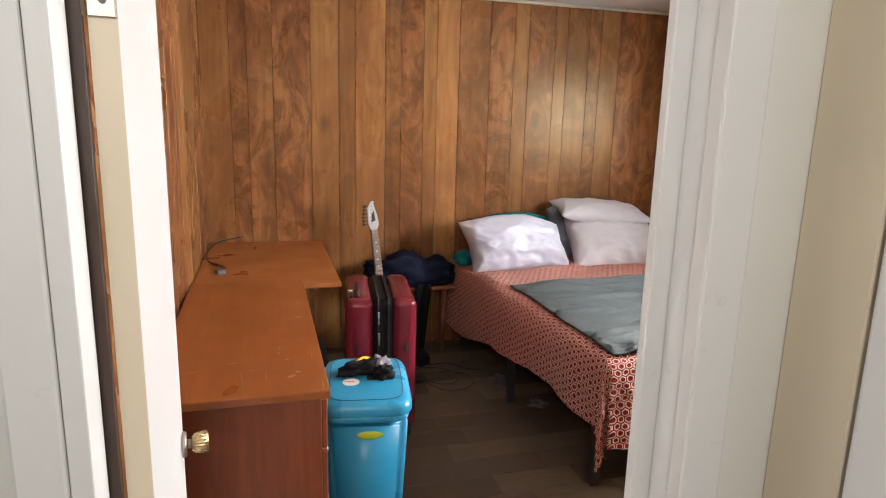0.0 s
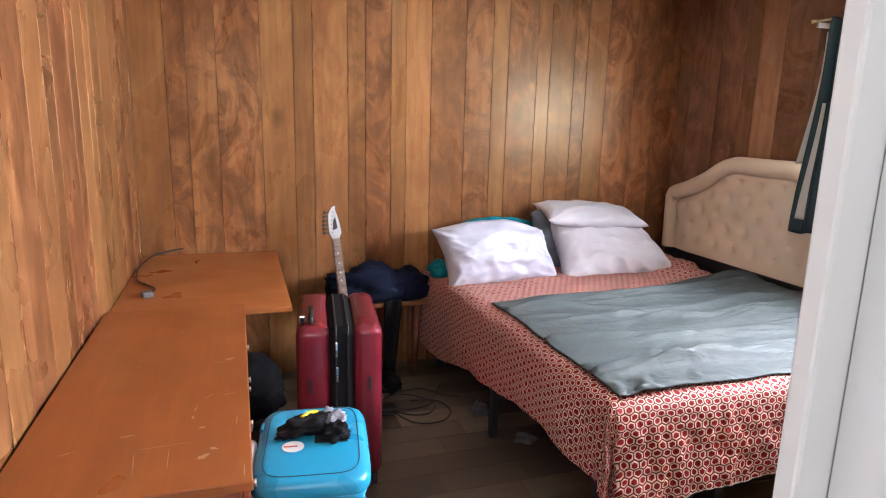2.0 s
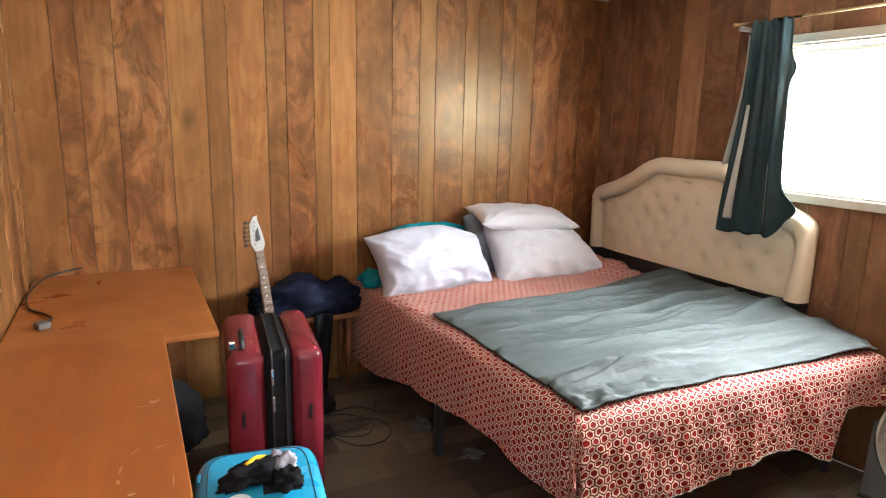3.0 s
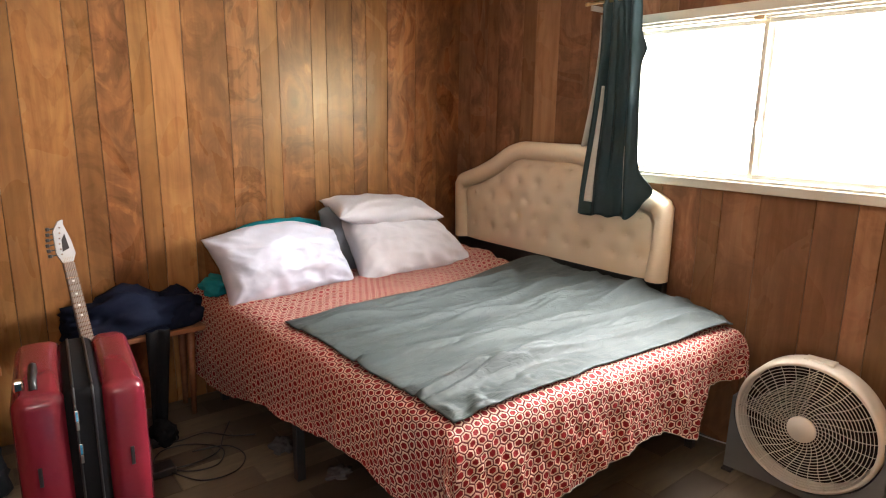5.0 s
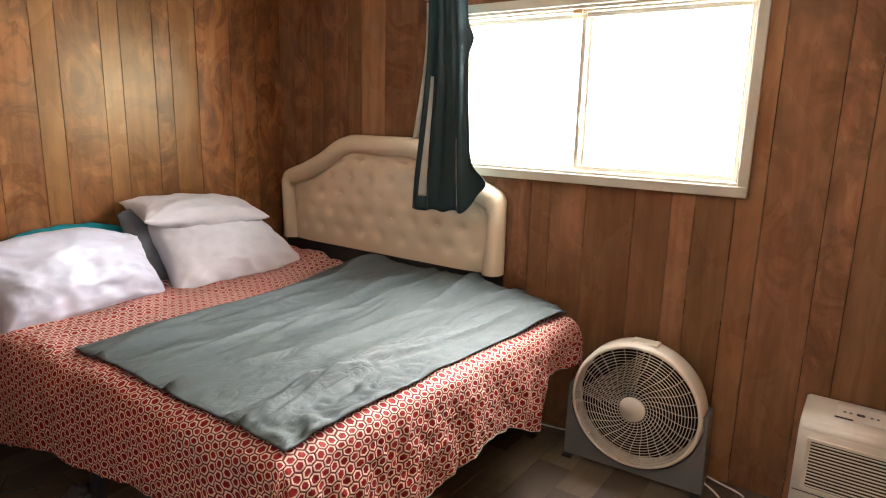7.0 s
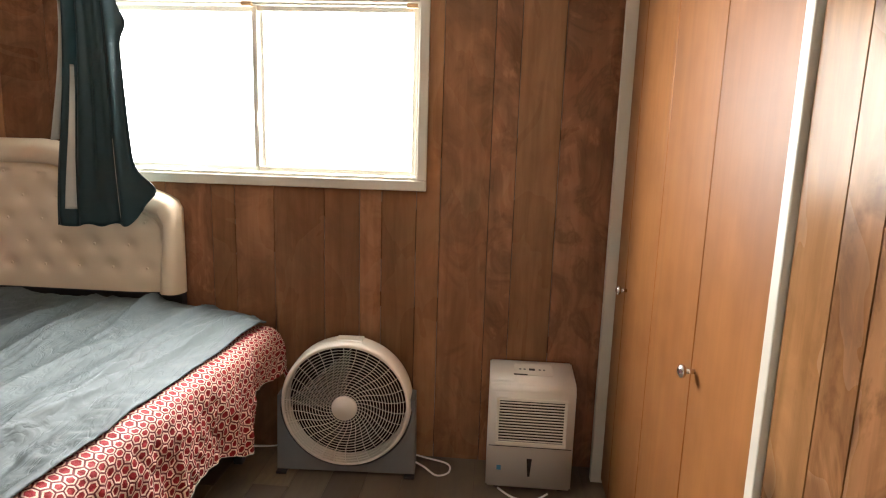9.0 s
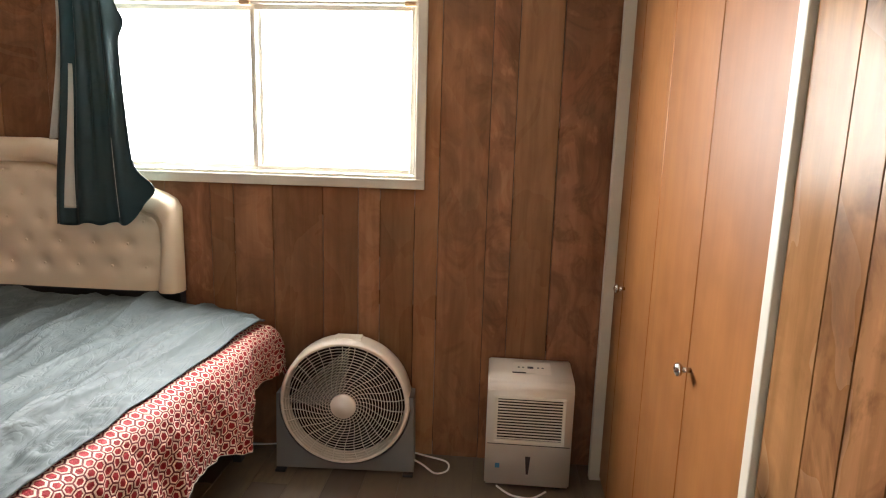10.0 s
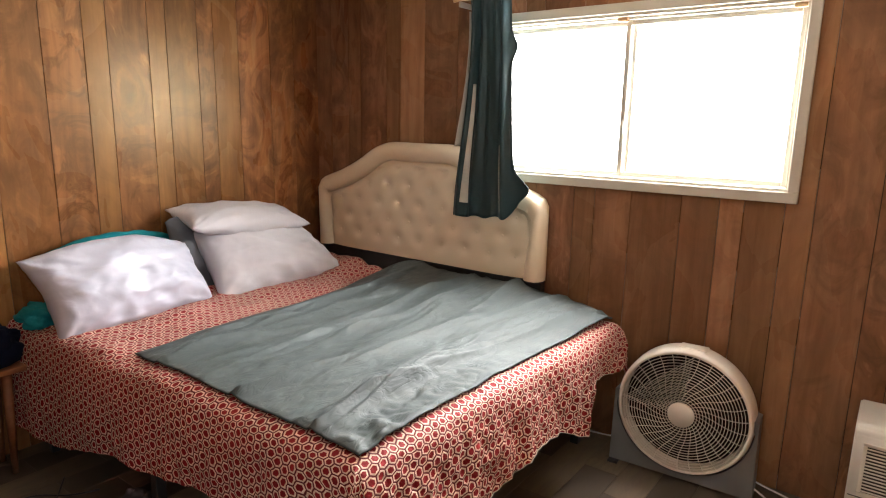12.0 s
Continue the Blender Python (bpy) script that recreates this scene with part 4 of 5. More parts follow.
# ---- dehumidifier ----
deh = tagged(empty("dehumidifier", pose(3.05, 1.180, 0, 0, 0, 0)), "small cream-white dehumidifier with front louvres on the floor", "dehumidifier")
DW, DZ, DD = 0.172, 0.487, 0.225
bm = bmesh.new()
prof = [(0.0, 0.018), (0.0, 0.432), (0.012, 0.455), (0.030, 0.468), (DD - 0.01, DZ), (DD, DZ - 0.01), (DD, 0.018)]
lo = [bm.verts.new((x, -DW + 0.0, z)) for x, z in prof]
hi = [bm.verts.new((x, DW, z)) for x, z in prof]
bm.faces.new(lo)
bm.faces.new(hi[::-1])
for i in range(len(prof)):
    j = (i + 1) % len(prof)
    bm.faces.new((lo[i], hi[i], hi[j], lo[j]))
bmesh.ops.recalc_face_normals(bm, faces=bm.faces[:])
bmesh.ops.bevel(bm, geom=[e for e in bm.edges], offset=0.007, segments=3, affect="EDGES")
body = part("body", bm, M_DEHUM, deh, "", True)
# dark sheet on the flat front paints the shade between the louvres
part("louvre_recess", box(-0.0022, -0.0008, -0.128, 0.128, 0.222, 0.394), M_DEHUMDARK, body)
lou = mesh_from("louvre", box(-0.0055, -0.0024, -0.130, 0.130, -0.0026, 0.0026, 0.0008, 1), M_DEHUM)
for k in range(14):
    lv = new("louvre", lou)
    lv.parent = body
    lv.matrix_local = pose(0, 0, 0.2275 + k * 0.01235)
for a, b, c, d in ((-0.142, 0.142, 0.206, 0.220), (-0.142, 0.142, 0.396, 0.408), (-0.142, -0.130, 0.2205, 0.3955), (0.130, 0.142, 0.2205, 0.3955)):
    part("grille_frame", box(-0.0065, -0.0008, a, b, c, d, 0.002), M_DEHUM, body)
part("bucket_seam", box(-0.0018, -0.0004, -0.165, 0.165, 0.198, 0.2005), M_DEHUMDARK, body)
bm = bmesh.new()
vs = [bm.verts.new((x, y, z)) for x in (-0.0022, -0.0006) for y, z in ((-0.011, 0.150), (0.010, 0.150), (0.004, 0.072), (-0.005, 0.072))]
for f in ((0, 1, 2, 3), (7, 6, 5, 4), (0, 4, 5, 1), (1, 5, 6, 2), (2, 6, 7, 3), (3, 7, 4, 0)):
    bm.faces.new([vs[i] for i in f])
bmesh.ops.recalc_face_normals(bm, faces=bm.faces[:])
part("level_window", bm, M_DEHUMDARK, body, "dark tapered water level window")
part("sticker", box(-0.002, -0.0006, 0.112, 0.130, 0.094, 0.114), M_STICKER, body, "small blue energy sticker")
top_m = pose(0.125, 0, 0.4795, 0, -5.6, 0)
tp = part("control_panel", box(-0.05, 0.05, -0.085, 0.075, -0.001, 0.0014, 0.001, 1), M_DEHUM, body)
tp.matrix_local = top_m
dd = part("display", box(-0.008, 0.008, -0.012, 0.012, 0.0016, 0.0028), M_BLACK, body)
dd.matrix_local = top_m
for yy in (-0.05, -0.032, 0.030, 0.048):
    bt = part("button", add_cyl(bmesh.new(), 0.005, 0.005, 0.0014, pose(0.0, yy, 0.0022), 12), M_FANGREY, body)
    bt.matrix_local = top_m
gs = part("handle_slot", box(-0.052, -0.044, 0.02, 0.075, 0.0016, 0.003), M_DEHUMDARK, body)
gs.matrix_local = top_m
for xx in (0.03, DD - 0.03):
    for yy in (-0.13, 0.13):
        part("caster", add_cyl(bmesh.new(), 0.010, 0.010, 0.018, pose(xx, yy, 0.010, 90, 0, 0), 14), M_BLACK, deh)
tagged(part("cord", tube(smooth_path([(3.06, 1.30, 0.006), (3.00, 1.24, 0.005), (2.99, 1.16, 0.005), (3.04, 1.10, 0.006)]), 0.004), M_PAPER, None, "", True), "white cord curled under the dehumidifier", "cord")

# ---- dresser ----
dresser = tagged(empty("dresser", pose(0, 0, 0)), "reddish-brown wooden dresser with a scratched top along the wall", "dresser")
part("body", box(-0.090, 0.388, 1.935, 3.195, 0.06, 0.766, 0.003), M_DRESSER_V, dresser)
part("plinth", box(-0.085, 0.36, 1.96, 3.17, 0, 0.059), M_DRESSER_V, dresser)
part("top", box(-0.094, 0.412, 1.912, 3.212, 0.767, 0.792, 0.004, 3), M_DRESSER, dresser, "scratched and scuffed top board")
for r in range(4):
    for c in range(2):
        y0 = 1.95 + c * 0.623
        z0 = 0.085 + r * 0.169
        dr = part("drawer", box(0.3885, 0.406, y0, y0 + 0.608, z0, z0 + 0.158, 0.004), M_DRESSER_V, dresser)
        for hy in (0.15, 0.458):
            part("handle", add_cyl(bmesh.new(), 0.007, 0.010, 0.014, pose(0.413, y0 + hy, z0 + 0.08, 0, 90, 0), 16), M_STEEL, dr, "small dark metal knob", True)

scuff_rnd = random.Random(11)


def scuff(x, y, length, width, turn, parent, z, n=7):
    """A thin ragged patch where the varnish is rubbed off."""
    bm = bmesh.new()
    up, dn = [], []
    for k in range(n + 1):
        t = k / n
        w = width * (0.25 + 0.75 * math.sin(math.pi * min(0.97, t + 0.03))) * scuff_rnd.uniform(0.5, 1.0)
        c = length * (t - 0.5)
        up.append(bm.verts.new((c, w / 2 + scuff_rnd.uniform(-0.1, 0.1) * width, 0)))
        dn.append(bm.verts.new((c, -w / 2, 0)))
    for k in range(n):
        bm.faces.new((dn[k], dn[k + 1], up[k + 1], up[k]))
    ob = part("scuff", bm, M_SCUFF, parent)
    ob.matrix_local = pose(x, y, z, 0, 0, turn)


top_board = [o for o in dresser.children if o.name.startswith("top")][0]
for sx, sy, sl, sw, st in ((0.02, 2.13, 0.035, 0.006, 20), (0.135, 2.18, 0.030, 0.012, 5), (0.36, 2.62, 0.030, 0.022, 30), (0.33, 2.60, 0.055, 0.004, -10), (0.31, 2.36, 0.040, 0.004, 50),
                           (0.28, 2.29, 0.035, 0.006, 80), (0.275, 2.24, 0.020, 0.008, 100), (0.31, 2.04, 0.030, 0.022, 40), (0.33, 2.07, 0.022, 0.016, -30), (0.22, 2.11, 0.12, 0.0025, 3),
                           (0.165, 2.05, 0.10, 0.0025, 95), (0.235, 2.05, 0.09, 0.0025, 92), (0.36, 2.36, 0.035, 0.004, 15), (0.20, 2.92, 0.012, 0.005, 20), (0.33, 2.84, 0.014, 0.004, 70),
                           (0.10, 2.62, 0.010, 0.006, 0), (0.28, 2.75, 0.010, 0.004, 30), (0.38, 2.20, 0.05, 0.003, 88), (0.30, 2.18, 0.016, 0.010, 10), (0.395, 1.96, 0.05, 0.004, 90)):
    scuff(sx, sy, sl, sw, st, top_board, 0.7924)

# ---- desk ----
desk = tagged(empty("desk", pose(0, 0, 0)), "plain orange-brown wooden desk top in the corner", "desk")
part("top", box(-0.098, 0.598, 3.218, 4.338, 0.742, 0.766, 0.004, 3), M_DESK, desk)
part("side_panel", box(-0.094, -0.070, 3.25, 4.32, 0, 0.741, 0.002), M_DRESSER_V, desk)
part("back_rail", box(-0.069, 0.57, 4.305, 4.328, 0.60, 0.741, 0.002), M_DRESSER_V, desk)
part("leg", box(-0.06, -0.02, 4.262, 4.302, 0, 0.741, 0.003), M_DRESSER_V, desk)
desk_board = [o for o in desk.children if o.name.startswith("top")][0]
for sx, sy, sl, sw, st in ((0.30, 3.95, 0.05, 0.012, 20), (0.28, 3.72, 0.014, 0.005, 60), (0.42, 3.62, 0.03, 0.006, 5), (0.12, 3.45, 0.05, 0.010, 0), (0.46, 4.05, 0.03, 0.006, 40)):
    scuff(sx, sy, sl, sw, st, desk_board, 0.7664)
lead = tagged(part("power_lead", tube(smooth_path([(0.10, 4.332, 0.80), (0.03, 4.30, 0.795), (-0.05, 4.22, 0.785), (-0.085, 4.0, 0.775), (-0.06, 3.78, 0.771), (0.0, 3.68, 0.771), (0.035, 3.60, 0.772), (0.02, 3.52, 0.774)]), 0.0042), M_BLACK, None, "", True), "black power lead lying across the desk top", "power lead")
part("plug", box(-0.022, 0.022, -0.025, 0.025, 0, 0.024, 0.006, 2, pose(0.016, 3.495, 0.7665, 0, 0, 25)), M_FANGREY, lead, "grey plug")

# ---- suitcase ----
suit = tagged(empty("suitcase", pose(0.795, 3.292, 0, 0, 0, -6.5)), "large maroon hard-shell suitcase with a black zip band, standing upright", "suitcase")
for a, b in ((-0.172, -0.033), (0.050, 0.172)):
    part("shell", box(a, b, -0.265, 0.265, 0.055, 0.722, 0.042, 6), M_MAROON, suit, "", True)
part("zip_band", box(-0.050, 0.066, -0.261, 0.261, 0.058, 0.719, 0.040, 5), M_BLACKCLOTH, suit, "black fabric expansion band", True)
for xx in (-0.016, 0.032):
    loop = [(xx, -0.262, 0.09), (xx, -0.263, 0.68), (xx, -0.248, 0.715), (xx, -0.22, 0.7215), (xx, 0.22, 0.7215)]
    part("zip", tube(smooth_path(loop, 4), 0.004, 6), M_BLACK, suit, "", True)
for zz, dx in ((0.645, -0.014), (0.54, -0.012), (0.24, 0.030)):
    zp = part("zip_pull", box(dx - 0.006, dx + 0.006, -0.272, -0.262, zz - 0.018, zz + 0.018, 0.003), M_CHROME, suit, "chrome zip pull")
    part("tag", box(dx - 0.004, dx + 0.004, -0.271, -0.265, zz - 0.045, zz - 0.019, 0.002), M_STEEL, zp)
for xx in (-0.118, 0.120):
    part("catch", box(xx - 0.005, xx + 0.005, -0.2685, -0.2655, 0.45, 0.51, 0.001), M_BLACK, suit)
grip = part("carry_handle", tube(smooth_path([(-0.112, -0.20, 0.722), (-0.112, -0.18, 0.750), (-0.112, -0.08, 0.752), (-0.112, -0.06, 0.722)], 6), 0.011), M_BLACK, suit, "black carry handle", True)
part("cap", box(-0.160, -0.132, -0.205, -0.175, 0.722, 0.756, 0.006), M_CHROME, suit, "chrome handle cap")
for xx in (-0.14, 0.14):
    for yy in (-0.225, 0.225):
        wh = part("wheel", add_cyl(bmesh.new(), 0.027, 0.027, 0.022, pose(xx, yy, 0.027, 0, 90, 0), 20), M_BLACK, suit, "", True)
        part("fork", box(xx - 0.016, xx + 0.016, yy - 0.016, yy + 0.016, 0.045, 0.062, 0.003), M_BLACK, wh)

# ---- waste bin ----
bin_m = pose(0.580, 2.335, 0, 0, 0, -8)
wbin = tagged(empty("waste_bin", bin_m), "turquoise plastic swing-lid waste bin", "waste bin")
bm = box(-0.142, 0.142, -0.200, 0.200, 0, 0.575)
for v in bm.verts:
    if v.co.z < 0.1:
        v.co.x *= 0.82
        v.co.y *= 0.82
bmesh.ops.bevel(bm, geom=bm.edges[:], offset=0.03, segments=4, affect="EDGES")
part("tub", bm, M_BLUE, wbin, "", True)


def rounded_loft(a, b, profile, power=0.32, seg=80):
    """A lidded tray with a rounded-rectangle plan: profile of (inset, z), closed at both ends."""
    bm = bmesh.new()
    rows = []
    for inset, z in profile:
        row = []
        for k in range(seg):
            c, q = math.cos(2 * math.pi * k / seg), math.sin(2 * math.pi * k / seg)
            row.append(bm.verts.new(((a - inset) * math.copysign(abs(c) ** power, c), (b - inset) * math.copysign(abs(q) ** power, q), z)))
        rows.append(row)
    for lo, hi in zip(rows, rows[1:]):
        for k in range(seg):
            bm.faces.new((lo[k], lo[(k + 1) % seg], hi[(k + 1) % seg], hi[k]))
    bm.faces.new(rows[0][::-1])
    bm.faces.new(rows[-1])
    return bm


part("rim", rounded_loft(0.150, 0.209, [(0.006, 0.562), (0.001, 0.566), (0, 0.572), (0, 0.584), (0.004, 0.587)]), M_BLUE, wbin, "", True)
bm = rounded_loft(0.158, 0.218, [(0.012, 0.588), (0.002, 0.589), (0, 0.593), (0, 0.606), (0.002, 0.616), (0.007, 0.626), (0.015, 0.633), (0.026, 0.638), (0.042, 0.640)])
lid = part("lid", bm, M_BLUE, wbin, "domed turquoise lid", True)
rr = []
for k in range(48):
    a = 2 * math.pi * k / 48
    c, s = math.cos(a), math.sin(a)
    rr.append((0.128 * math.copysign(abs(c) ** 0.35, c), 0.188 * math.copysign(abs(s) ** 0.35, s), 0.6395))
part("flap_seam", tube(rr, 0.0011, 6, True), M_BLACK, lid, "", True)
part("opening", box(0.005, 0.098, -0.030, 0.045, 0.6395, 0.6415, 0.0006, 1), M_BLACK, lid, "dark opening in the lid")
part("hinge_pin", add_cyl(bmesh.new(), 0.006, 0.006, 0.04, pose(-0.150, 0.10, 0.628, 90, 0, 0), 12), M_BLUE, lid)
for k in range(2):
    bm = bmesh.new()
    bmesh.ops.create_uvsphere(bm, u_segments=20, v_segments=10, radius=1.0, matrix=Matrix.Translation((0.012, -0.196 + 0.012 * k, 0.515)) @ Matrix.Diagonal((0.046 + 0.008 * k, 0.006, 0.015 + 0.005 * k, 1)))
    part("hand_hole" if k == 0 else "hole_rim", bm, M_LIME if k == 0 else M_BLUE, wbin, "lime green oval hand hole" if k == 0 else "", True)
part("logo_patch", add_cyl(bmesh.new(), 0.030, 0.030, 0.0014, bin_m.inverted() @ pose(0.522, 2.300, 0.6412) , 28), M_PAPER, lid, "round white sticker with red print")
part("print_mark", box(-0.078, -0.040, -0.046, -0.040, 0.6424, 0.6430), M_PRINT, lid)
bm = box(-0.186, -0.157, -0.075, 0.035, 0.50, 0.632, 0.013, 4)
part("side_clip", bm, M_PAPER, wbin, "white rounded side clip", True)


def heap(name, c, size, seed, mat, label, cat, rough=0.35):
    """A crumpled heap of cloth resting at c."""
    bm = bmesh.new()
    bmesh.ops.create_icosphere(bm, subdivisions=4, radius=1.0)
    for v in bm.verts:
        q = v.co.normalized()
        k = 1 + rough * noise.noise(q * 1.7 + Vector((seed, 0, 0))) + rough * 0.5 * noise.noise(q * 4.2 + Vector((0, seed, 0))) + rough * 0.55 * (0.4 - abs(noise.noise(q * 5.5 + Vector((seed, seed, 0)))))
        p = Vector((q.x * size[0], q.y * size[1], q.z * size[2])) * k
        p.z = max(p.z + size[2] * 0.55, 0.0)
        v.co = p
    ob = part(name, bm, mat, None, "", True)
    ob.location = c
    return tagged(ob, label, cat)


glove = heap("glove", (0.575, 2.375, 0.6425), (0.075, 0.038, 0.030), 2.2, M_BLACKCLOTH, "black work glove with a yellow band on the bin lid", "glove", 0.55)
glove.rotation_euler = (0, 0, 0.25)
part("cuff", tube([(x, 0.02 + 0.01 * math.sin(x * 60), 0.036 + 0.008 * math.cos(x * 40)) for x in [(-0.02 + 0.012 * k) for k in range(8)]], 0.007, 8), M_YELLOW, glove, "yellow band", True)
heap("sock", (0.645, 2.395, 0.6425), (0.036, 0.040, 0.028), 4.9, M_GREYCLOTH, "crumpled grey sock on the bin lid", "sock", 0.5)
heap("glove", (0.645, 2.325, 0.6425), (0.036, 0.034, 0.024), 6.1, M_BLACKCLOTH, "second black work glove on the bin lid", "glove", 0.55)

# ---- bench with clothes ----
bench = tagged(empty("bench", pose(0, 0, 0)), "low wooden side bench with splayed legs against the wall", "bench")
part("seat", box(0.98, 1.485, 4.09, 4.335, 0.452, 0.476, 0.004), M_BENCH, bench)
for lx, ly, sx in ((1.03, 4.13, -0.02), (1.405, 4.155, -0.01), (1.03, 4.30, -0.02), (1.405, 4.30, -0.01)):
    bm = add_cyl(bmesh.new(), 0.012, 0.022, 0.455, pose(lx, ly, 0.2265), 14)
    for v in bm.verts:
        if v.co.z < 0.1:
            v.co.x += sx
    part("leg", bm, M_BENCH, bench, "", True)
heap("towel", (1.55, 4.14, BT - 0.01), (0.075, 0.10, 0.05), 6.6, M_TEAL, "crumpled teal cloth on the bed beside the pillows", "cloth", 0.4)
heap("duffel_bag", (0.36, 3.98, 0.0), (0.24, 0.26, 0.16), 2.9, M_BLACKCLOTH, "black duffel bag slumped on the floor under the desk", "bag", 0.25)
heap("jacket", (1.15, 4.19, 0.477), (0.29, 0.115, 0.13), 1.1, M_NAVY, "dark navy jacket heaped on the bench", "clothing", 0.4)
heap("jeans", (1.36, 4.21, 0.477), (0.14, 0.10, 0.11), 8.3, M_NAVY, "dark blue jeans bunched up on the bench", "clothing", 0.35)
bm = grid_mesh(14, 30, lambda u, v: Vector((1.235 + 0.10 * (u - 0.5) * (1 - 0.3 * v) - 0.03 * v, 4.078 - 0.012 * math.sin(u * 9 + v * 2) - 0.02 * v, lerp(0.50, 0.03, v))), None, 0.006)
tagged(part("trousers", bm, M_BLACKCLOTH, None, "", True), "black trousers hanging over the edge of the bench", "clothing")
heap("boot", (1.20, 3.98, 0.0), (0.055, 0.10, 0.05), 3.7, M_BLACKCLOTH, "black shoe on the floor by the bench", "shoe", 0.25)

# ---- guitar ----
g_top, g_bot = Vector((0.893, 4.16, 1.045)), Vector((0.985, 3.985, 0.02))
gz = (g_top - g_bot).normalized()
gx = Vector((1, 0.12, 0)).cross(gz).cross(gz) * -1
gx.normalize()
gy = gz.cross(gx)
gm_ = Matrix.Translation(g_bot) @ Matrix((gx, gy, gz)).transposed().to_4x4()
guitar = tagged(empty("electric_guitar", gm_), "electric guitar with a silver headstock leaning on the wall", "guitar")
GL = (g_top - g_bot).length


def slab(outline, y0, y1, bev=0.0):
    bm = bmesh.new()
    f = bm.faces.new([bm.verts.new((x, y0, z)) for x, z in outline])
    r = bmesh.ops.extrude_face_region(bm, geom=[f])
    bmesh.ops.translate(bm, verts=[v for v in r["geom"] if isinstance(v, bmesh.types.BMVert)], vec=(0, y1 - y0, 0))
    bmesh.ops.recalc_face_normals(bm, faces=bm.faces[:])
    if bev:
        bmesh.ops.bevel(bm, geom=bm.edges[:], offset=bev, segments=2, affect="EDGES")
    return bm


body_o = []
for k in range(40):
    a = 2 * math.pi * k / 40
    r = 0.165 - 0.035 * math.cos(2 * a) * 0.5 + 0.02 * math.cos(3 * a)
    body_o.append((0.95 * r * math.sin(a), 0.20 - 1.12 * r * math.cos(a)))
part("body", slab(body_o, -0.022, 0.022, 0.004), M_BLACK, guitar, "black guitar body")
neck = part("neck", slab([(-0.027, 0.34), (0.027, 0.34), (0.022, GL - 0.185), (-0.022, GL - 0.185)], -0.030, -0.008, 0.003), M_NECK, guitar, "rosewood fretboard neck")
for k in range(20):
    zz = GL - 0.185 - 0.60 * (1 - 2 ** (-(k + 1) / 12))
    part("fret", box(-0.0235, 0.0235, -0.0318, -0.0298, zz - 0.002, zz + 0.002), M_CHROME, neck)
for k in (2, 4, 6, 8):
    zz = GL - 0.185 - 0.60 * (1 - 2 ** (-(k + 0.5) / 12))
    part("inlay", box(-0.005, 0.005, -0.0308, -0.0299, zz - 0.004, zz + 0.004), M_PAPER, neck)
head = part("headstock", slab([(-0.021, GL - 0.183), (0.021, GL - 0.183), (0.036, GL - 0.150), (0.030, GL - 0.09), (0.014, GL - 0.02), (0.018, GL), (-0.004, GL - 0.005), (-0.030, GL - 0.045), (-0.036, GL - 0.14)], -0.024, -0.008, 0.002), M_SILVER, guitar, "silver pointed headstock")
part("mark", slab([(-0.012, GL - 0.135), (0.016, GL - 0.125), (0.010, GL - 0.060), (-0.006, GL - 0.085)], -0.0252, -0.0243), M_BLACK, head, "dark printed mark")
for k in range(6):
    zz = GL - 0.145 + k * 0.0225
    xx = -0.036 + 0.0045 * max(0, k - 2)
    pg = part("tuner", add_cyl(bmesh.new(), 0.003, 0.003, 0.022, pose(xx - 0.010, -0.014, zz, 0, 90, 0), 8), M_BLACK, head, "black tuning peg")
    part("peg_button", box(xx - 0.030, xx - 0.016, -0.022, -0.006, zz - 0.0075, zz + 0.0075, 0.003), M_BLACK, pg)
    part("post", add_cyl(bmesh.new(), 0.0035, 0.003, 0.010, pose(xx + 0.018, -0.028, zz, 90, 0, 0), 8), M_CHROME, pg)
for k in range(6):
    xx = -0.016 + k * 0.0064
    part("string", box(xx - 0.0005, xx + 0.0005, -0.0345, -0.0335, 0.20, GL - 0.16), M_STEEL, guitar)

# ---- floor clutter ----
for k, (pts_, lab) in enumerate((
    ([(1.10, 3.72, 0.02), (1.20, 3.62, 0.006), (1.32, 3.60, 0.006), (1.38, 3.72, 0.006), (1.28, 3.84, 0.006), (1.16, 3.86, 0.006), (1.10, 3.76, 0.006), (1.18, 3.66, 0.014), (1.34, 3.68, 0.014), (1.42, 3.82, 0.006), (1.50, 3.95, 0.006)], "black cable tangled in loops on the floor"),
    ([(1.15, 3.95, 0.006), (1.24, 3.90, 0.008), (1.36, 3.90, 0.010), (1.46, 3.80, 0.006), (1.55, 3.75, 0.006)], "black cable trailing under the bed"),
    ([(1.12, 3.68, 0.016), (1.22, 3.52, 0.006), (1.36, 3.50, 0.006), (1.44, 3.60, 0.006), (1.40, 3.72, 0.012), (1.26, 3.76, 0.012)], "black cable looped on the floor"))):
    tagged(part("cable", tube(smooth_path(pts_, 8), 0.0034, 6), M_BLACK, None, "", True), lab, "cable", "cables on the floor")
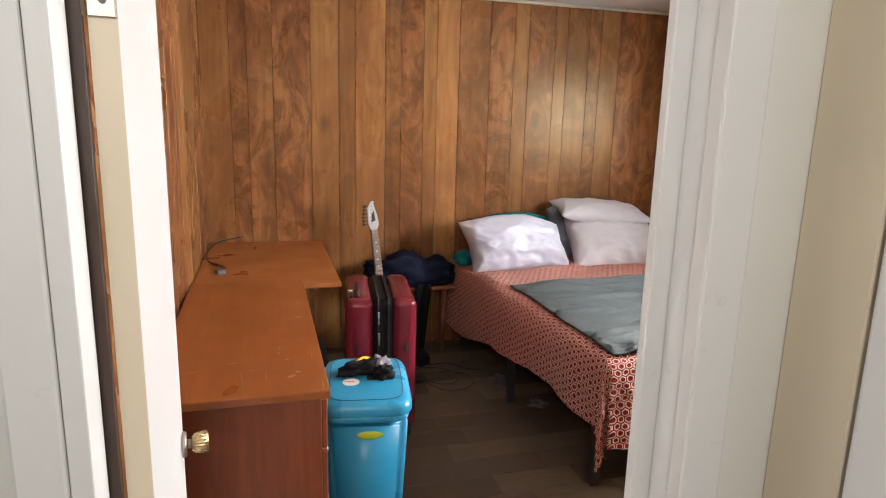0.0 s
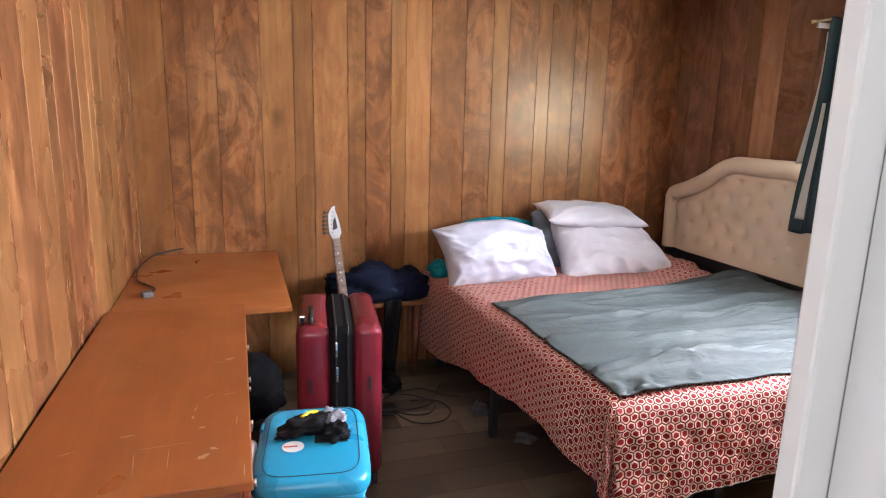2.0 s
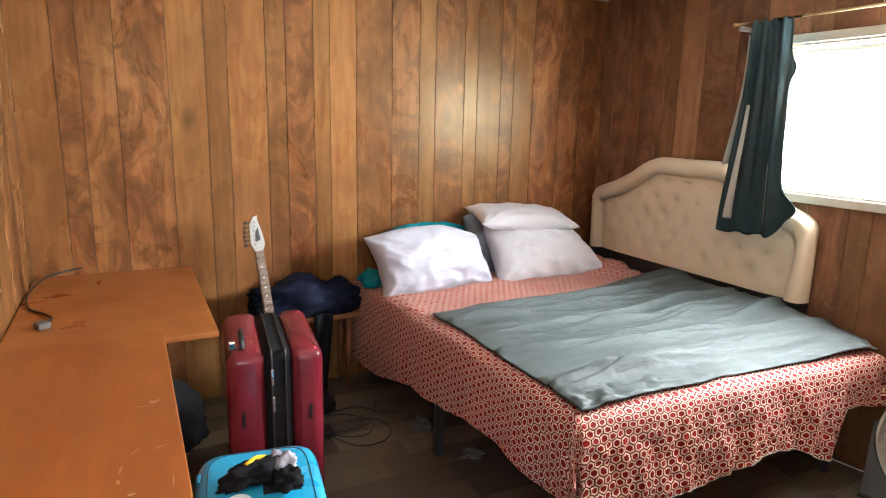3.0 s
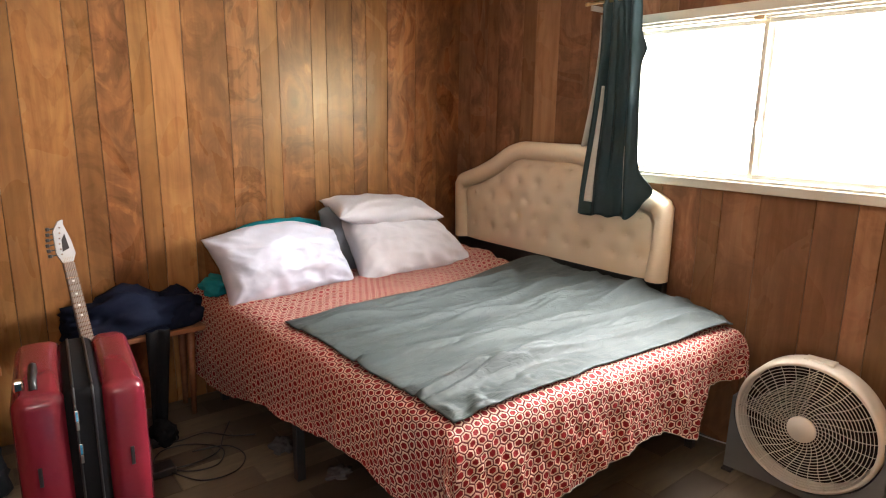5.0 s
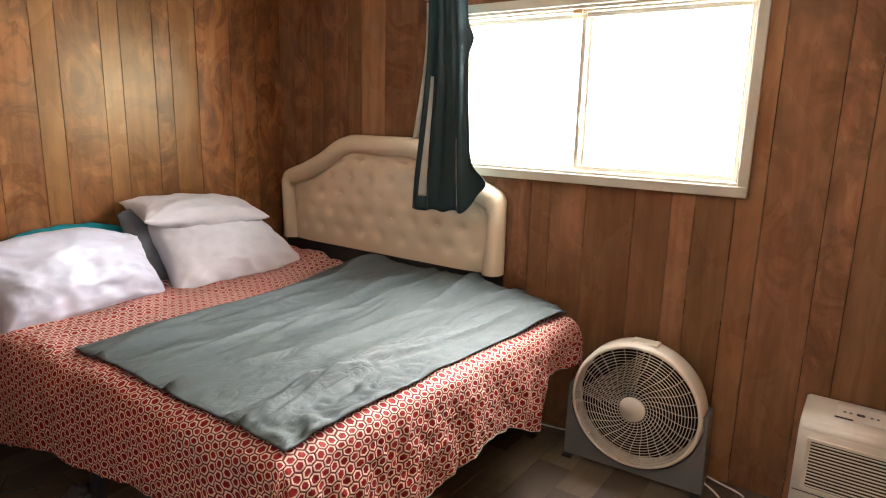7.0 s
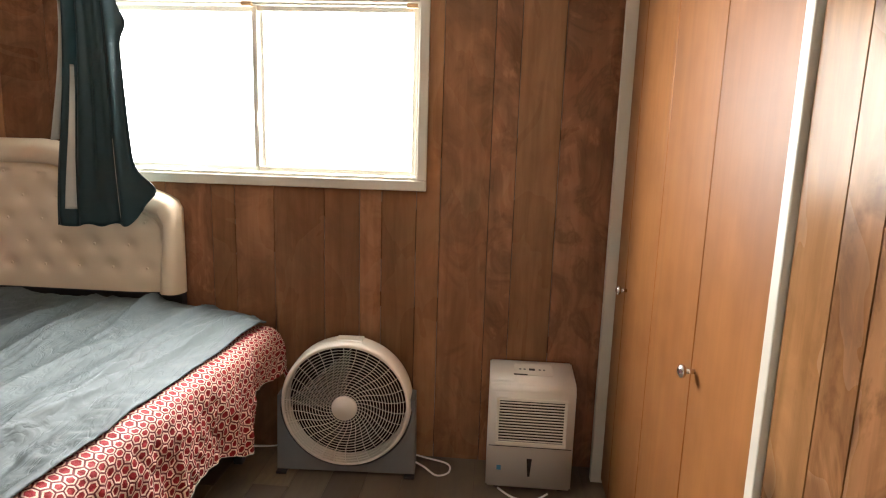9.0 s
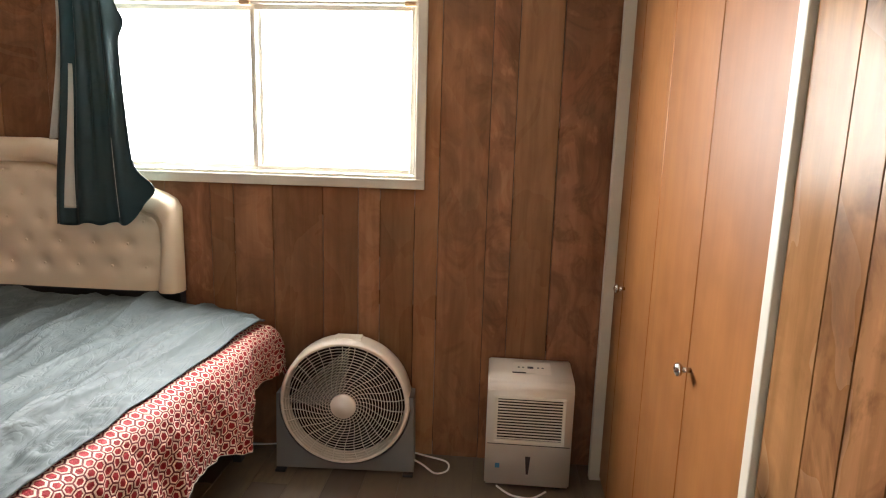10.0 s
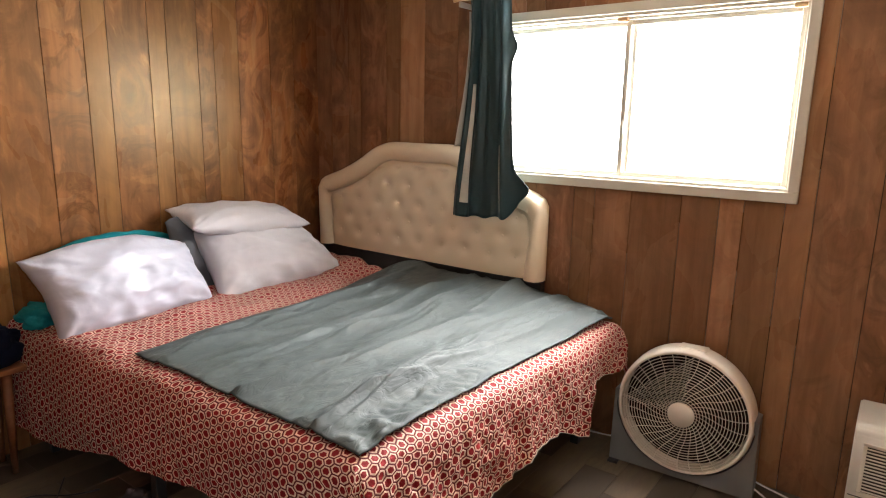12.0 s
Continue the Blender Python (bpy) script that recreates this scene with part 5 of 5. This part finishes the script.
tagged(part("power_adapter", box(1.06, 1.16, 3.64, 3.72, 0, 0.035, 0.006), M_BLACK), "black power adapter on the floor beside the suitcase", "adapter")
tagged(part("power_strip", box(1.13, 1.24, 3.905, 3.955, 0, 0.03, 0.005), M_BLACK), "black power strip on the floor by the bench", "power strip")
heap("plastic_bag", (1.70, 3.22, 0.0), (0.05, 0.04, 0.02), 5.5, M_GREYDIM, "crumpled grey plastic bag under the bed", "bag", 0.6)
heap("towel", (1.60, 3.56, 0.0), (0.04, 0.05, 0.03), 7.1, M_GREYDIM, "crumpled grey cloth on the floor under the bed", "cloth", 0.6)
store = tagged(empty("storage_box", pose(2.78, 2.98, 0)), "dark grey plastic storage box under the bed", "storage box")
part("tub", box(-0.26, 0.26, -0.30, 0.30, 0, 0.17, 0.012), M_BOXDARK, store)
part("lid", box(-0.27, 0.27, -0.31, 0.31, 0.171, 0.195, 0.006), M_BOXDARK, store)

# ---- hall lamp: unseen fixture, added to go with the hall's fill light ----
lamp = tagged(empty("added_hall_lamp", pose(-0.01, -0.50, 0)), "unseen lamp fixture added in the hall for the fill light", "lamp")
part("base", add_cyl(bmesh.new(), 0.08, 0.08, 0.02, pose(0, 0, H - 0.012), 32), M_WHITE, lamp)
part("socket", add_cyl(bmesh.new(), 0.02, 0.025, 0.10, pose(0, 0, H - 0.072), 20), M_WHITE, lamp)

# ---- floor planks ----
rnd = random.Random(5)
plank_meshes = {}
yy = Y0 - 0.1
while yy < Y1:
    x = X0 - 0.01 - rnd.uniform(0, 0.35)
    while x < X1:
        ln = rnd.choice((0.30, 0.38, 0.46, 0.60))
        a, b = max(x, X0 - 0.006), min(x + ln, X1 + 0.006)
        if b - a > 0.03:
            key = round(b - a, 2)
            if key not in plank_meshes:
                w = key / 2 - 0.0006
                plank_meshes[key] = mesh_from("plank", box(-w, w, 0.0006, 0.1494, -0.004, 0.0, 0.0006, 1), M_VINYL)
            pk = new("plank", plank_meshes[key])
            pk.parent = floor
            pk.matrix_world = pose((a + b) / 2, yy, 0)
        x += ln
    yy += 0.15
